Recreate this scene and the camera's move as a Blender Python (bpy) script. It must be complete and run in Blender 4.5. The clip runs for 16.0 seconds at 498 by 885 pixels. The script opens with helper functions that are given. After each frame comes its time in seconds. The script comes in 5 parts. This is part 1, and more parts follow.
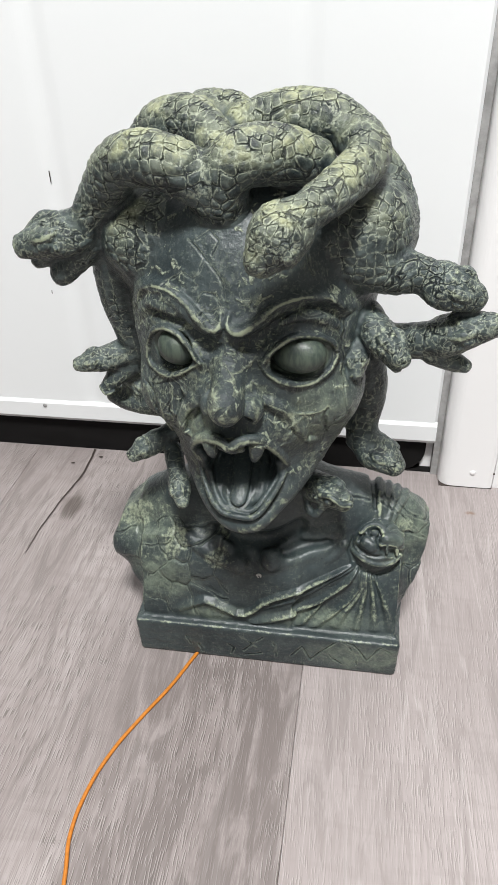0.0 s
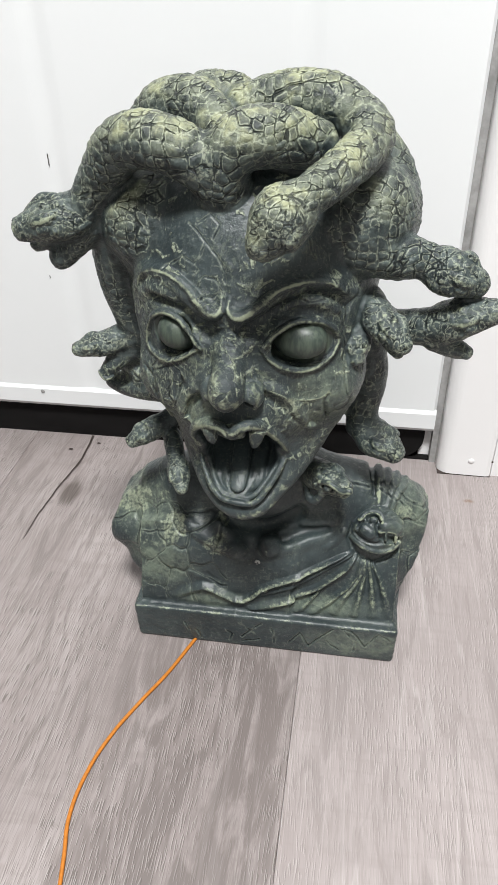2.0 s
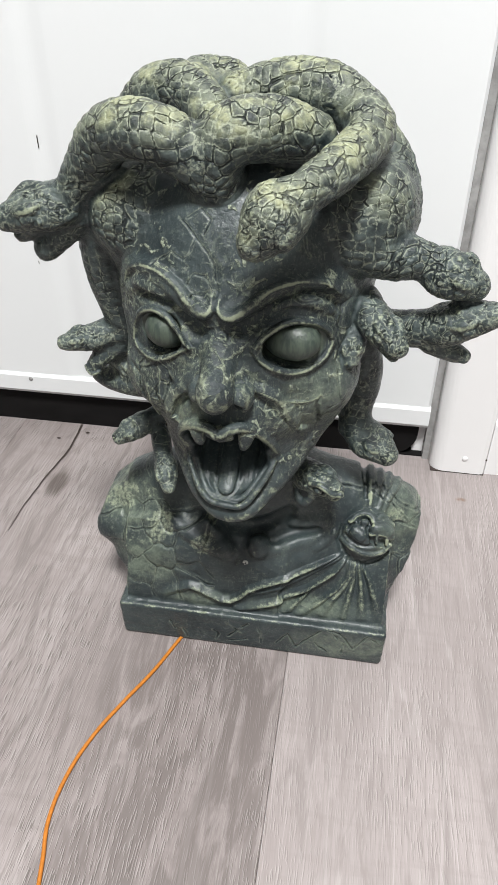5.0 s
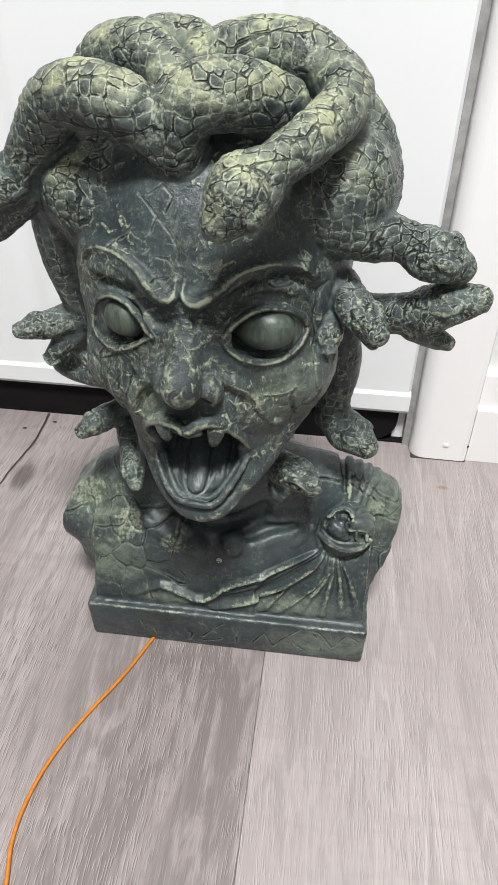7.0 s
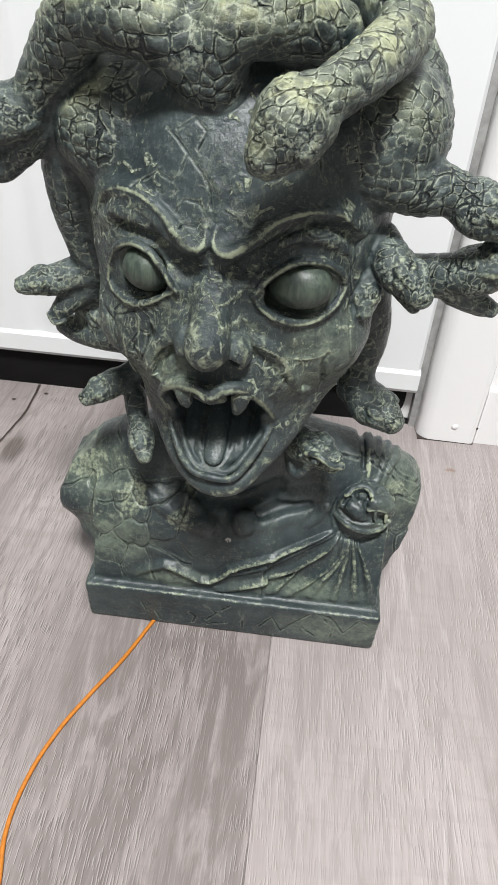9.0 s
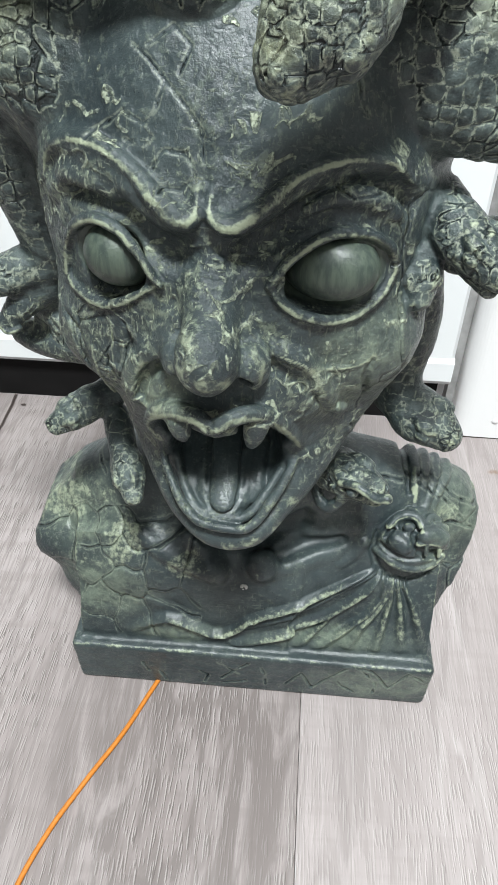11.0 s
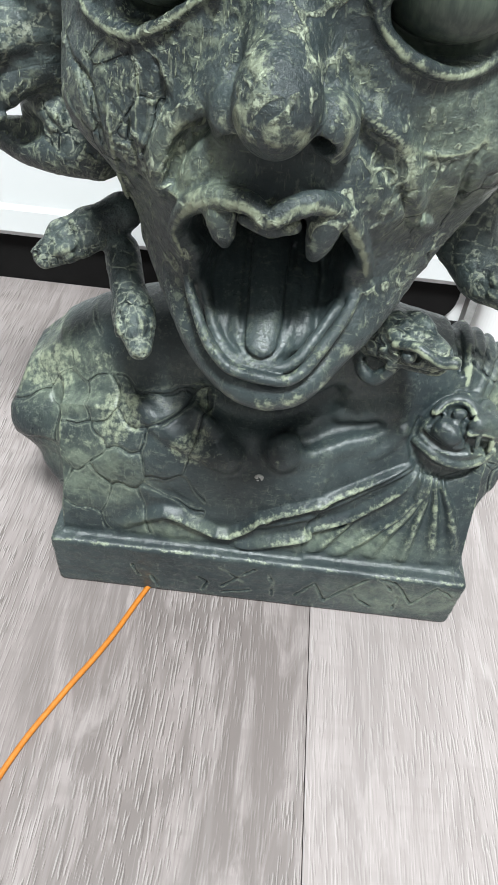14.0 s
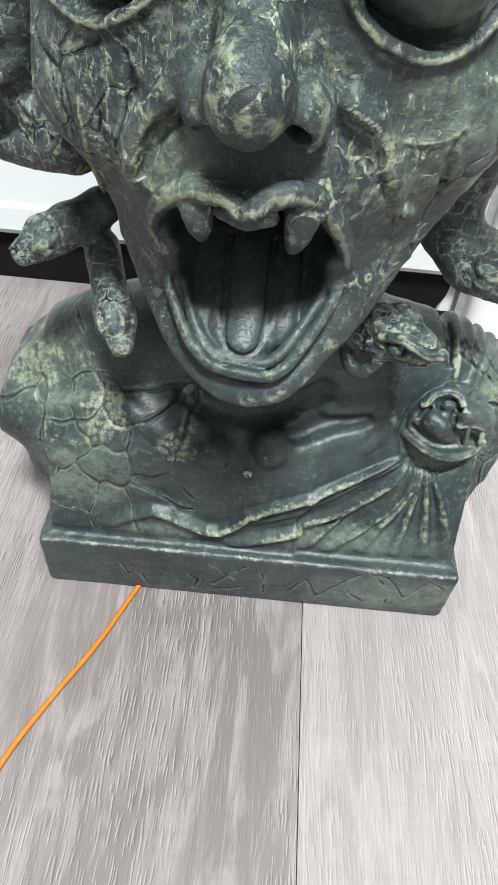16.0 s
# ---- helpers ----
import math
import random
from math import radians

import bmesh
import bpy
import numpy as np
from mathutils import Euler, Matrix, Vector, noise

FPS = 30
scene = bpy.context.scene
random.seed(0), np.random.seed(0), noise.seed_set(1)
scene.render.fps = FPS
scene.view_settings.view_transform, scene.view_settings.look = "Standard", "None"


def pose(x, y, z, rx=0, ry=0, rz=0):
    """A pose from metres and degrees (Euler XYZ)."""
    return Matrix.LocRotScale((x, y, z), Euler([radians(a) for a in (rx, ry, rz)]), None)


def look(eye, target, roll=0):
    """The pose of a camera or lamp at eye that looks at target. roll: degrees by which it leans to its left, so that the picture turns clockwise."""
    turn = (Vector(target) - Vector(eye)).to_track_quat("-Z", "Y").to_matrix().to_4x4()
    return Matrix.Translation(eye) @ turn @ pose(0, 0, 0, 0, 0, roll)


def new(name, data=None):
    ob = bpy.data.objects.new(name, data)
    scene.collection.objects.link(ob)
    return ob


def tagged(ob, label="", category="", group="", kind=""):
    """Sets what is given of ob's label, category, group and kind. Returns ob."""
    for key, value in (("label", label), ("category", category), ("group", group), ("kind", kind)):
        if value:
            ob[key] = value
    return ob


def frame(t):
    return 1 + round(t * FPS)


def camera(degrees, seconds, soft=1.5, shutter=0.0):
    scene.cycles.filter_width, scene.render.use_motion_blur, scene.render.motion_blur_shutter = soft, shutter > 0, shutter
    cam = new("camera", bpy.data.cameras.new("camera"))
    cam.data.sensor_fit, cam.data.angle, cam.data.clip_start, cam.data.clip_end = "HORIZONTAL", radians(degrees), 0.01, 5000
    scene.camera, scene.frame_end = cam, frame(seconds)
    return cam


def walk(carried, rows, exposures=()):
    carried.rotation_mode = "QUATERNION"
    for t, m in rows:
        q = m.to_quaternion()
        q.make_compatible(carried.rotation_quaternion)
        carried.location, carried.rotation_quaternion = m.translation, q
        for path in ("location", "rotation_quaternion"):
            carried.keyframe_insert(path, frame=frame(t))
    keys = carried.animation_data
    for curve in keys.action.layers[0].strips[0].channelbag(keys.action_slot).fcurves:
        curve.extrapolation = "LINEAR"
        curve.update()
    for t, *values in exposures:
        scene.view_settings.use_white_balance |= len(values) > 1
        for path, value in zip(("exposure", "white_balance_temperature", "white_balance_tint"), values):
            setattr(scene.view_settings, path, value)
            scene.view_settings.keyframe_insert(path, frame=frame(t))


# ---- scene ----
# the camera and its walk
cam = camera(38.54, 16.0, soft=1.05)
ROWS = [
    (0.0, 0.0634, -0.3954, 0.5047, 10.07, -34.35, -1.87),
    (0.5, 0.0617, -0.3977, 0.5058, 11.06, -35.00, -2.23),
    (1.0, 0.0615, -0.3967, 0.5042, 10.63, -35.21, -1.77),
    (1.5, 0.0628, -0.3970, 0.5037, 9.98, -35.11, -1.58),
    (2.0, 0.0612, -0.3953, 0.5025, 9.78, -35.29, -1.42),
    (2.5, 0.0617, -0.3953, 0.5029, 10.01, -35.27, -1.46),
    (3.0, 0.0624, -0.3958, 0.5031, 9.95, -35.36, -1.51),
    (3.5, 0.0609, -0.3946, 0.5031, 9.75, -35.53, -1.28),
    (3.7, 0.0618, -0.3967, 0.5047, 9.96, -35.10, -1.44),
    (5.8, 0.0607, -0.3539, 0.5051, 8.52, -37.54, 0.91),
    (6.0, 0.0642, -0.3498, 0.5058, 7.80, -37.23, 0.46),
    (6.5, 0.0582, -0.3494, 0.4939, 7.27, -38.18, 1.17),
    (7.0, 0.0614, -0.3474, 0.4938, 7.03, -38.32, 0.67),
    (7.5, 0.0586, -0.3524, 0.4944, 7.73, -38.10, 0.59),
    (8.0, 0.0556, -0.3526, 0.4963, 8.17, -38.19, 0.38),
    (8.5, 0.0553, -0.3345, 0.4910, 6.67, -39.13, -0.07),
    (9.0, 0.0336, -0.3316, 0.4664, 4.57, -39.41, 3.49),
    (9.2, 0.0228, -0.3238, 0.4649, 5.20, -39.87, 1.75),
    (11.3, 0.0164, -0.2390, 0.4179, 4.69, -40.82, 0.57),
    (11.5, 0.0096, -0.2495, 0.4148, 4.46, -40.32, 1.61),
    (12.0, -0.0029, -0.2328, 0.3849, 2.48, -42.06, 3.85),
    (12.5, 0.0018, -0.2268, 0.3848, 1.90, -42.40, 3.41),
    (13.0, -0.0010, -0.2305, 0.3822, 2.62, -42.66, 3.16),
    (13.5, -0.0102, -0.2278, 0.3572, 1.70, -44.79, 5.34),
    (14.0, -0.0083, -0.2230, 0.3484, 0.69, -44.76, 6.17),
    (14.5, -0.0067, -0.2191, 0.3448, 0.40, -45.02, 6.36),
    (15.0, -0.0061, -0.2171, 0.3424, 0.22, -45.54, 6.29),
    (15.5, -0.0035, -0.2175, 0.3447, 0.42, -45.51, 5.58),
    (16.0, -0.0039, -0.2188, 0.3467, 0.30, -45.27, 5.41),
]
walk(cam, [(t, pose(x, y, z, 90 + pitch, 0, yaw) @ pose(0, 0, 0, 0, 0, roll)) for t, x, y, z, yaw, pitch, roll in ROWS],
     exposures=[(0.0, -0.20, 6570, 7), (8.5, -0.20, 6570, 7), (11.5, 0.12, 6250, 2), (16.0, 0.16, 6250, 2)])

# ---- light: one ceiling lamp and an added soft fill from behind the camera ----
world = bpy.data.worlds.new("world")
scene.world = world
world.use_nodes = True
world.node_tree.nodes["Background"].inputs["Color"].default_value = (0.9, 0.95, 1.0, 1)
world.node_tree.nodes["Background"].inputs["Strength"].default_value = 0.02


def area_light(name, m, size_x, size_y, watts, colour):
    data = bpy.data.lights.new(name, "AREA")
    data.shape, data.size, data.size_y, data.energy, data.color = "RECTANGLE", size_x, size_y, watts, colour
    ob = new(name, data)
    ob.matrix_world = m
    return ob


area_light("ceiling_light", look((0.18, -0.95, 2.33), (0.18, -0.94, 0)), 0.4, 0.4, 135, (0.985, 0.985, 1.0))
# added fill with no known source, to brighten fronts and the door
area_light("fill_light", look((-0.3, -1.92, 1.5), (0.1, 0, 0.4)), 1.2, 1.3, 6, (0.90, 0.96, 1.0))


# ---- materials ----
class Nodes:
    """A material and short ways to add and join its nodes."""

    def __init__(self, name):
        self.mat = bpy.data.materials.new(name)
        self.mat.use_nodes = True
        self.tree = self.mat.node_tree
        self.bsdf = self.tree.nodes["Principled BSDF"]
        self.coords = self.tree.nodes.new("ShaderNodeTexCoord").outputs["Object"]

    def put(self, socket, value):
        if isinstance(value, bpy.types.NodeSocket):
            self.tree.links.new(value, socket)
        else:
            socket.default_value = value

    def add(self, kind, out=0, **inputs):
        node = self.tree.nodes.new(kind)
        for key, value in inputs.items():
            self.put(node.inputs[int(key[1:]) if key[0] == "i" and key[1:].isdigit() else key.replace("_", " ")], value)
        return node, node.outputs[out]

    def mapped(self, scale, rotation=(0, 0, 0), source=None):
        return self.add("ShaderNodeMapping", Vector=source or self.coords, Scale=scale, Rotation=rotation)[1]

    def noise(self, vector, scale, detail=4, rough=0.55, distortion=0.0):
        return self.add("ShaderNodeTexNoise", Vector=vector, Scale=scale, Detail=detail, Roughness=rough, Distortion=distortion)[1]

    def ramp(self, value, low, high, a=0.0, b=1.0):
        node, out = self.add("ShaderNodeMapRange", Value=value, From_Min=low, From_Max=high, To_Min=a, To_Max=b)
        node.interpolation_type = "SMOOTHSTEP"
        return out

    def math(self, op, a, b=0.0):
        node, out = self.add("ShaderNodeMath", i0=a, i1=b)
        node.operation = op
        return out

    def vector(self, op, a, b):
        node, out = self.add("ShaderNodeVectorMath", i0=a, i1=b)
        node.operation = op
        return out

    def mix(self, factor, a, b):
        node = self.tree.nodes.new("ShaderNodeMix")
        node.data_type = "RGBA"
        for n, value in ((0, factor), (6, a), (7, b)):
            self.put(node.inputs[n], value if not isinstance(value, tuple) or len(value) == 4 else (*value, 1))
        return node.outputs[2]

    def attribute(self, name):
        node = self.tree.nodes.new("ShaderNodeAttribute")
        node.attribute_name = name
        return node.outputs["Fac"]

    def bump(self, height, strength, distance, under=None):
        node, out = self.add("ShaderNodeBump", Height=height, Strength=strength, Distance=distance)
        if under is not None:
            self.put(node.inputs["Normal"], under)
        return out

    def finish(self, colour, roughness, normal=None, specular=0.5, metallic=0.0):
        self.put(self.bsdf.inputs["Base Color"], colour if not isinstance(colour, tuple) or len(colour) == 4 else (*colour, 1))
        self.put(self.bsdf.inputs["Roughness"], roughness)
        self.put(self.bsdf.inputs["Specular IOR Level"], specular)
        self.put(self.bsdf.inputs["Metallic"], metallic)
        if normal is not None:
            self.put(self.bsdf.inputs["Normal"], normal)
        return self.mat


def make_floor_wood():
    """Grey-beige wood-look vinyl: fine long grain, short embossed dashes pale on one side and dark on the other, and cloudy darker figure."""
    m = Nodes("grey_wood_vinyl")
    info = m.tree.nodes.new("ShaderNodeObjectInfo")
    own, tone = info.outputs["Random"], m.add("ShaderNodeSeparateColor", Color=info.outputs["Color"])[1]
    offset = m.vector("ADD", m.coords, m.add("ShaderNodeCombineXYZ", X=m.math("MULTIPLY", own, 3.1), Y=m.math("MULTIPLY", own, 7.7), Z=0.0)[1])
    swing = m.add("ShaderNodeTexNoise", out=1, Vector=m.mapped((1, 0.45, 1), source=offset), Scale=8.0, Detail=2.0)[1]
    wander = m.vector("ADD", offset, m.vector("MULTIPLY", swing, (0.016, 0.0, 0.0)))
    cloud = m.noise(m.mapped((8, 2.6, 1), source=wander), 2.0, 4, 0.6, 0.5)
    figure = m.noise(m.mapped((34, 5, 1), source=wander), 2.2, 5, 0.6, 1.0)
    grain = m.noise(m.mapped((300, 12, 1), source=wander), 2.0, 3, 0.6)
    dash = m.noise(m.mapped((800, 44, 1), source=wander), 1.5, 1, 0.4)
    shifted = m.add("ShaderNodeMapping", Vector=wander, Location=(0.0006, 0.0, 0.0))[1]
    beside = m.noise(m.mapped((800, 44, 1), source=shifted), 1.5, 1, 0.4)
    vein = m.math("ABSOLUTE", m.math("SUBTRACT", m.noise(m.mapped((46, 1.6, 1), source=offset), 1.4, 1, 0.4), 0.5))
    ripple = m.noise(m.mapped((14, 95, 1), (0, 0, 0.35), source=wander), 1.2, 2, 0.5)
    mottle = m.noise(offset, 190.0, 3, 0.6)
    where = m.ramp(m.noise(m.mapped((10, 5, 1), source=offset), 1.3, 3), 0.38, 0.60, 0.25, 1.0)
    dark = m.math("MULTIPLY", m.ramp(dash, 0.57, 0.63), where)
    pale = m.math("MULTIPLY", m.ramp(beside, 0.57, 0.63), where)
    colour = m.mix(m.ramp(cloud, 0.34, 0.68), (0.212, 0.180, 0.174), (0.302, 0.265, 0.259))
    colour = m.mix(m.math("MULTIPLY", m.ramp(figure, 0.48, 0.66), 0.75), colour, (0.110, 0.091, 0.085))
    colour = m.mix(m.math("MULTIPLY", m.ramp(grain, 0.44, 0.62), 0.55), colour, (0.145, 0.123, 0.113))
    colour = m.mix(m.math("MULTIPLY", m.ramp(ripple, 0.50, 0.66), 0.30), colour, (0.150, 0.126, 0.118))
    # the darker heart of the wood beside one joint
    own_x = m.math("SUBTRACT", m.add("ShaderNodeSeparateXYZ", Vector=m.coords)[1], m.math("MULTIPLY", m.math("SUBTRACT", cloud, 0.5), 0.10))
    heart = m.math("MULTIPLY", m.ramp(m.math("ABSOLUTE", m.math("SUBTRACT", own_x, -0.035)), 0.11, 0.03), m.ramp(figure, 0.40, 0.56, 0.30, 1.0))
    colour = m.mix(m.math("MULTIPLY", heart, m.ramp(tone, 0.5, 0.3)), colour, (0.104, 0.085, 0.079))
    colour = m.mix(m.math("MULTIPLY", tone, 0.55), colour, (0.374, 0.331, 0.326))
    colour = m.mix(m.math("MULTIPLY", pale, m.ramp(tone, 0.3, 0.8, 0.36, 0.44)), colour, (0.47, 0.435, 0.425))
    colour = m.mix(m.math("MULTIPLY", dark, m.ramp(tone, 0.3, 0.8, 0.80, 0.40)), colour, (0.092, 0.076, 0.069))
    colour = m.mix(m.math("MULTIPLY", m.ramp(vein, 0.016, 0.003), m.ramp(tone, 0.3, 0.8, 0.06, 0.20)), colour, (0.50, 0.465, 0.455))
    # one knot printed in the wood
    from_knot = m.vector("MULTIPLY", m.vector("SUBTRACT", m.coords, (-0.243, 0.183, 0.0)), (1.0, 0.5, 0.0))
    length = m.tree.nodes.new("ShaderNodeVectorMath")
    length.operation = "LENGTH"
    m.put(length.inputs[0], from_knot)
    knot = m.math("MULTIPLY", m.ramp(length.outputs["Value"], 0.014, 0.006), m.ramp(grain, 0.3, 0.6, 0.5, 0.95))
    colour = m.mix(knot, colour, (0.075, 0.060, 0.053))
    # a small brown stain near the door
    from_stain = m.tree.nodes.new("ShaderNodeVectorMath")
    from_stain.operation = "LENGTH"
    m.put(from_stain.inputs[0], m.vector("MULTIPLY", m.vector("SUBTRACT", m.coords, (0.1935, 0.226, 0.0)), (1.0, 1.6, 0.0)))
    colour = m.mix(m.math("MULTIPLY", m.ramp(from_stain.outputs["Value"], 0.0075, 0.002), m.ramp(mottle, 0.35, 0.6, 0.15, 0.8)), colour, (0.19, 0.125, 0.09))
    height = m.math("SUBTRACT", m.math("MULTIPLY", grain, 0.35), dark)
    return m.finish(colour, m.ramp(figure, 0.3, 0.7, 0.38, 0.52), m.bump(height, 0.14, 0.0005), specular=0.4)


def make_paint(name, colour, roughness, dirt=0.06, bump=0.25):
    """Brushed white gloss paint, slightly uneven and a little soiled."""
    m = Nodes(name)
    wave = m.noise(m.mapped((40, 40, 6)), 2.0, 3)
    soil = m.noise(m.coords, 7.0, 3, 0.5)
    fine = m.noise(m.coords, 130.0, 3)
    col = m.mix(m.math("MULTIPLY", m.ramp(soil, 0.52, 0.8), dirt * 4), colour, tuple(c * 0.72 for c in colour))
    return m.finish(col, m.ramp(fine, 0.3, 0.7, roughness - 0.06, roughness + 0.08), m.bump(wave, bump, 0.0008), specular=0.5)


def make_plain(name, colour, roughness, spread=0.25, scale=60.0, specular=0.4):
    m = Nodes(name)
    n = m.noise(m.coords, scale, 5, 0.6)
    col = m.mix(m.ramp(n, 0.3, 0.7), tuple(c * (1 - spread) for c in colour), tuple(min(1, c * (1 + spread)) for c in colour))
    return m.finish(col, m.ramp(n, 0.3, 0.7, roughness - 0.08, roughness + 0.08), m.bump(n, 0.3, 0.0006), specular=specular)


def make_bust_resin():
    """Dark grey-green cast resin: cracked scales with thin dark joints and pale worn rims, a yellow-green wash rubbed over the crests."""
    m = Nodes("painted_resin")
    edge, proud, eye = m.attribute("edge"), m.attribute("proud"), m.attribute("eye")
    face, crease = m.attribute("face"), m.attribute("crease")
    scaly, rim, crack, wash = m.attribute("scaly"), m.attribute("rim"), m.attribute("crack"), m.attribute("wash")
    big = m.noise(m.coords, 24.0, 4, 0.6)
    mid = m.noise(m.coords, 120.0, 5, 0.65)
    fine = m.noise(m.coords, 600.0, 4, 0.7)
    upright = m.noise(m.mapped((700, 700, 150), (0.35, 0.2, 0.1)), 1.0, 4, 0.7)
    across = m.noise(m.mapped((150, 560, 640), (0.2, 0.5, 0.3)), 1.0, 4, 0.7)
    strokes = m.math("MAXIMUM", m.ramp(upright, 0.575, 0.64), m.ramp(across, 0.595, 0.655))
    rough_edge = m.noise(m.coords, 330.0, 5, 0.7)
    worn = m.ramp(m.noise(m.coords, 45.0, 5, 0.65), 0.42, 0.62)
    base = m.mix(m.ramp(big, 0.30, 0.70), (0.017, 0.024, 0.027), (0.043, 0.056, 0.057))
    base = m.mix(m.math("MULTIPLY", m.ramp(rough_edge, 0.52, 0.68), m.ramp(face, 0, 1, 0.12, 0.20)), base, (0.155, 0.190, 0.165))
    base = m.mix(m.math("MULTIPLY", m.ramp(rough_edge, 0.46, 0.34), m.ramp(face, 0, 1, 0.06, 0.35)), base, (0.022, 0.030, 0.031))
    base = m.mix(m.math("MULTIPLY", m.attribute("wash_and_light"), m.ramp(m.math("ADD", mid, m.math("MULTIPLY", rough_edge, 0.5)), 0.55, 0.95, 0.12, 0.70)), base, (0.165, 0.198, 0.150))
    # scales: a shade lighter, the wash lies in drifts over the crown, with light from above put into its colour
    scale_tone = m.mix(m.ramp(mid, 0.35, 0.65), (0.013, 0.020, 0.022), (0.062, 0.080, 0.077))
    scale_tone = m.mix(m.math("MULTIPLY", m.math("MULTIPLY", wash, m.ramp(worn, 0, 1, 0.22, 0.74)), m.ramp(mid, 0.36, 0.60, 0.1, 1.0)), scale_tone, (0.345, 0.358, 0.205))
    colour = m.mix(scaly, base, scale_tone)
    # the light wash on crests, with ragged edges
    ragged_proud = m.math("ADD", proud, m.math("MULTIPLY", m.math("SUBTRACT", rough_edge, 0.5), 2.0))
    rubbed = m.math("MULTIPLY", m.ramp(ragged_proud, 0.30, 0.95), m.ramp(proud, 0.02, 0.2))
    colour = m.mix(m.math("MULTIPLY", rubbed, 0.8), colour, (0.315, 0.350, 0.245))
    # fine pale wrinkles and scratches
    wrinkle = m.math("ADD", crease, m.math("MULTIPLY", m.math("SUBTRACT", rough_edge, 0.5), 1.2))
    patina = m.math("MULTIPLY", m.ramp(m.math("ADD", rough_edge, m.math("MULTIPLY", worn, 0.12)), 0.58, 0.70), m.ramp(face, 0, 1, 0.10, 0.46))
    scale_nicks = m.math("MULTIPLY", m.math("MULTIPLY", m.ramp(across, 0.60, 0.66), scaly), 0.55)
    colour = m.mix(scale_nicks, colour, (0.020, 0.026, 0.025))
    colour = m.mix(m.math("MULTIPLY", patina, m.math("SUBTRACT", 1.0, scaly)), colour, (0.200, 0.230, 0.165))
    flecks = m.math("MULTIPLY", strokes, m.math("MULTIPLY", m.ramp(worn, 0, 1, 0.18, 0.7), m.ramp(face, 0, 1, 0.2, 1.0)))
    flecks = m.math("MAXIMUM", flecks, m.math("MULTIPLY", m.ramp(wrinkle, 0.62, 0.40), m.ramp(fine, 0.40, 0.58, 0.1, 0.75)))
    colour = m.mix(flecks, colour, (0.385, 0.425, 0.315))
    # joints of the scales and cracks of the plates, in millimetres from their middle
    ragged = m.math("MULTIPLY", m.math("SUBTRACT", mid, 0.5), 0.7)
    broken = m.ramp(m.noise(m.coords, 95.0, 3, 0.6), 0.36, 0.52, 0.25, 1.0)
    near_scale = m.math("ADD", rim, ragged)
    near_crack = m.math("ADD", crack, ragged)
    pale_rim = m.math("MULTIPLY", m.math("MULTIPLY", m.ramp(near_scale, 0.25, 0.5), m.ramp(near_scale, 1.0, 0.6)), m.ramp(fine, 0.42, 0.56))
    pale_crack = m.math("MULTIPLY", m.math("MULTIPLY", m.ramp(near_crack, 0.6, 0.8), m.ramp(near_crack, 1.5, 1.0)), m.ramp(fine, 0.40, 0.55))
    colour = m.mix(m.math("MULTIPLY", m.math("MAXIMUM", pale_rim, m.math("MULTIPLY", pale_crack, 0.45)), m.ramp(wash, 0, 0.6, 0.40, 0.52)), colour, (0.430, 0.465, 0.350))
    joint = m.math("MAXIMUM", m.math("MULTIPLY", m.ramp(near_scale, 0.34, 0.08), broken), m.ramp(near_crack, 0.34, 0.08, 0.0, 0.8))
    colour = m.mix(m.math("MULTIPLY", joint, 0.66), colour, (0.010, 0.013, 0.013))
    # inward bends go near-black: dark wash and crease shade put into the colour
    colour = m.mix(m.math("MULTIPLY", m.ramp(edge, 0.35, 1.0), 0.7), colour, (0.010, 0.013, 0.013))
    ball = m.mix(m.ramp(m.noise(m.mapped((420, 420, 40)), 1.0, 4, 0.6), 0.35, 0.65), (0.030, 0.041, 0.035), (0.062, 0.079, 0.060))
    colour = m.mix(eye, colour, ball)
    rugged = m.math("MAXIMUM", face, scaly)
    height = m.math("ADD", m.math("MULTIPLY", mid, m.ramp(rugged, 0, 1, 0.30, 0.38)), m.math("ADD", m.math("MULTIPLY", rough_edge, m.ramp(rugged, 0, 1, 0.12, 0.40)), m.math("MULTIPLY", flecks, 0.3)))
    height = m.math("SUBTRACT", height, m.math("MULTIPLY", joint, 0.4))
    height = m.math("MULTIPLY", height, m.math("SUBTRACT", 1.0, m.math("MULTIPLY", eye, 0.9)))
    rough = m.math("SUBTRACT", m.ramp(fine, 0.3, 0.7, 0.27, 0.43), m.math("MULTIPLY", eye, -0.06))
    return m.finish(colour, rough, m.bump(height, 1.0, 0.0026), specular=0.42)


FLOOR_WOOD = make_floor_wood()
WHITE_DOOR = make_paint("white_door_paint", (0.70, 0.71, 0.715), 0.34, 0.015, 0.10)
WHITE_TRIM = make_paint("white_trim_paint", (0.76, 0.75, 0.75), 0.42, 0.12)
# grey of the unseen walls, kept dark to cut bounced light
UNSEEN_WALL_GREY = make_paint("unseen_wall_grey", (0.20, 0.195, 0.19), 0.7)
CEILING_PAINT = make_paint("ceiling_paint", (0.62, 0.62, 0.61), 0.8)
GREY_SEAL = make_plain("grey_door_seal", (0.27, 0.265, 0.26), 0.6)
BLACK_SWEEP_AND_GAP = make_plain("black_sweep_and_gap", (0.007, 0.0065, 0.0065), 0.75, specular=0.12)
DARK_SEAM = make_plain("dark_joint", (0.31, 0.275, 0.265), 0.8)
CRACK_AND_GAP_BROWN = make_plain("crack_and_gap_brown", (0.045, 0.034, 0.03), 0.6)
CORD_ORANGE = make_plain("orange_cord", (0.44, 0.150, 0.018), 0.45, 0.12, 300.0)
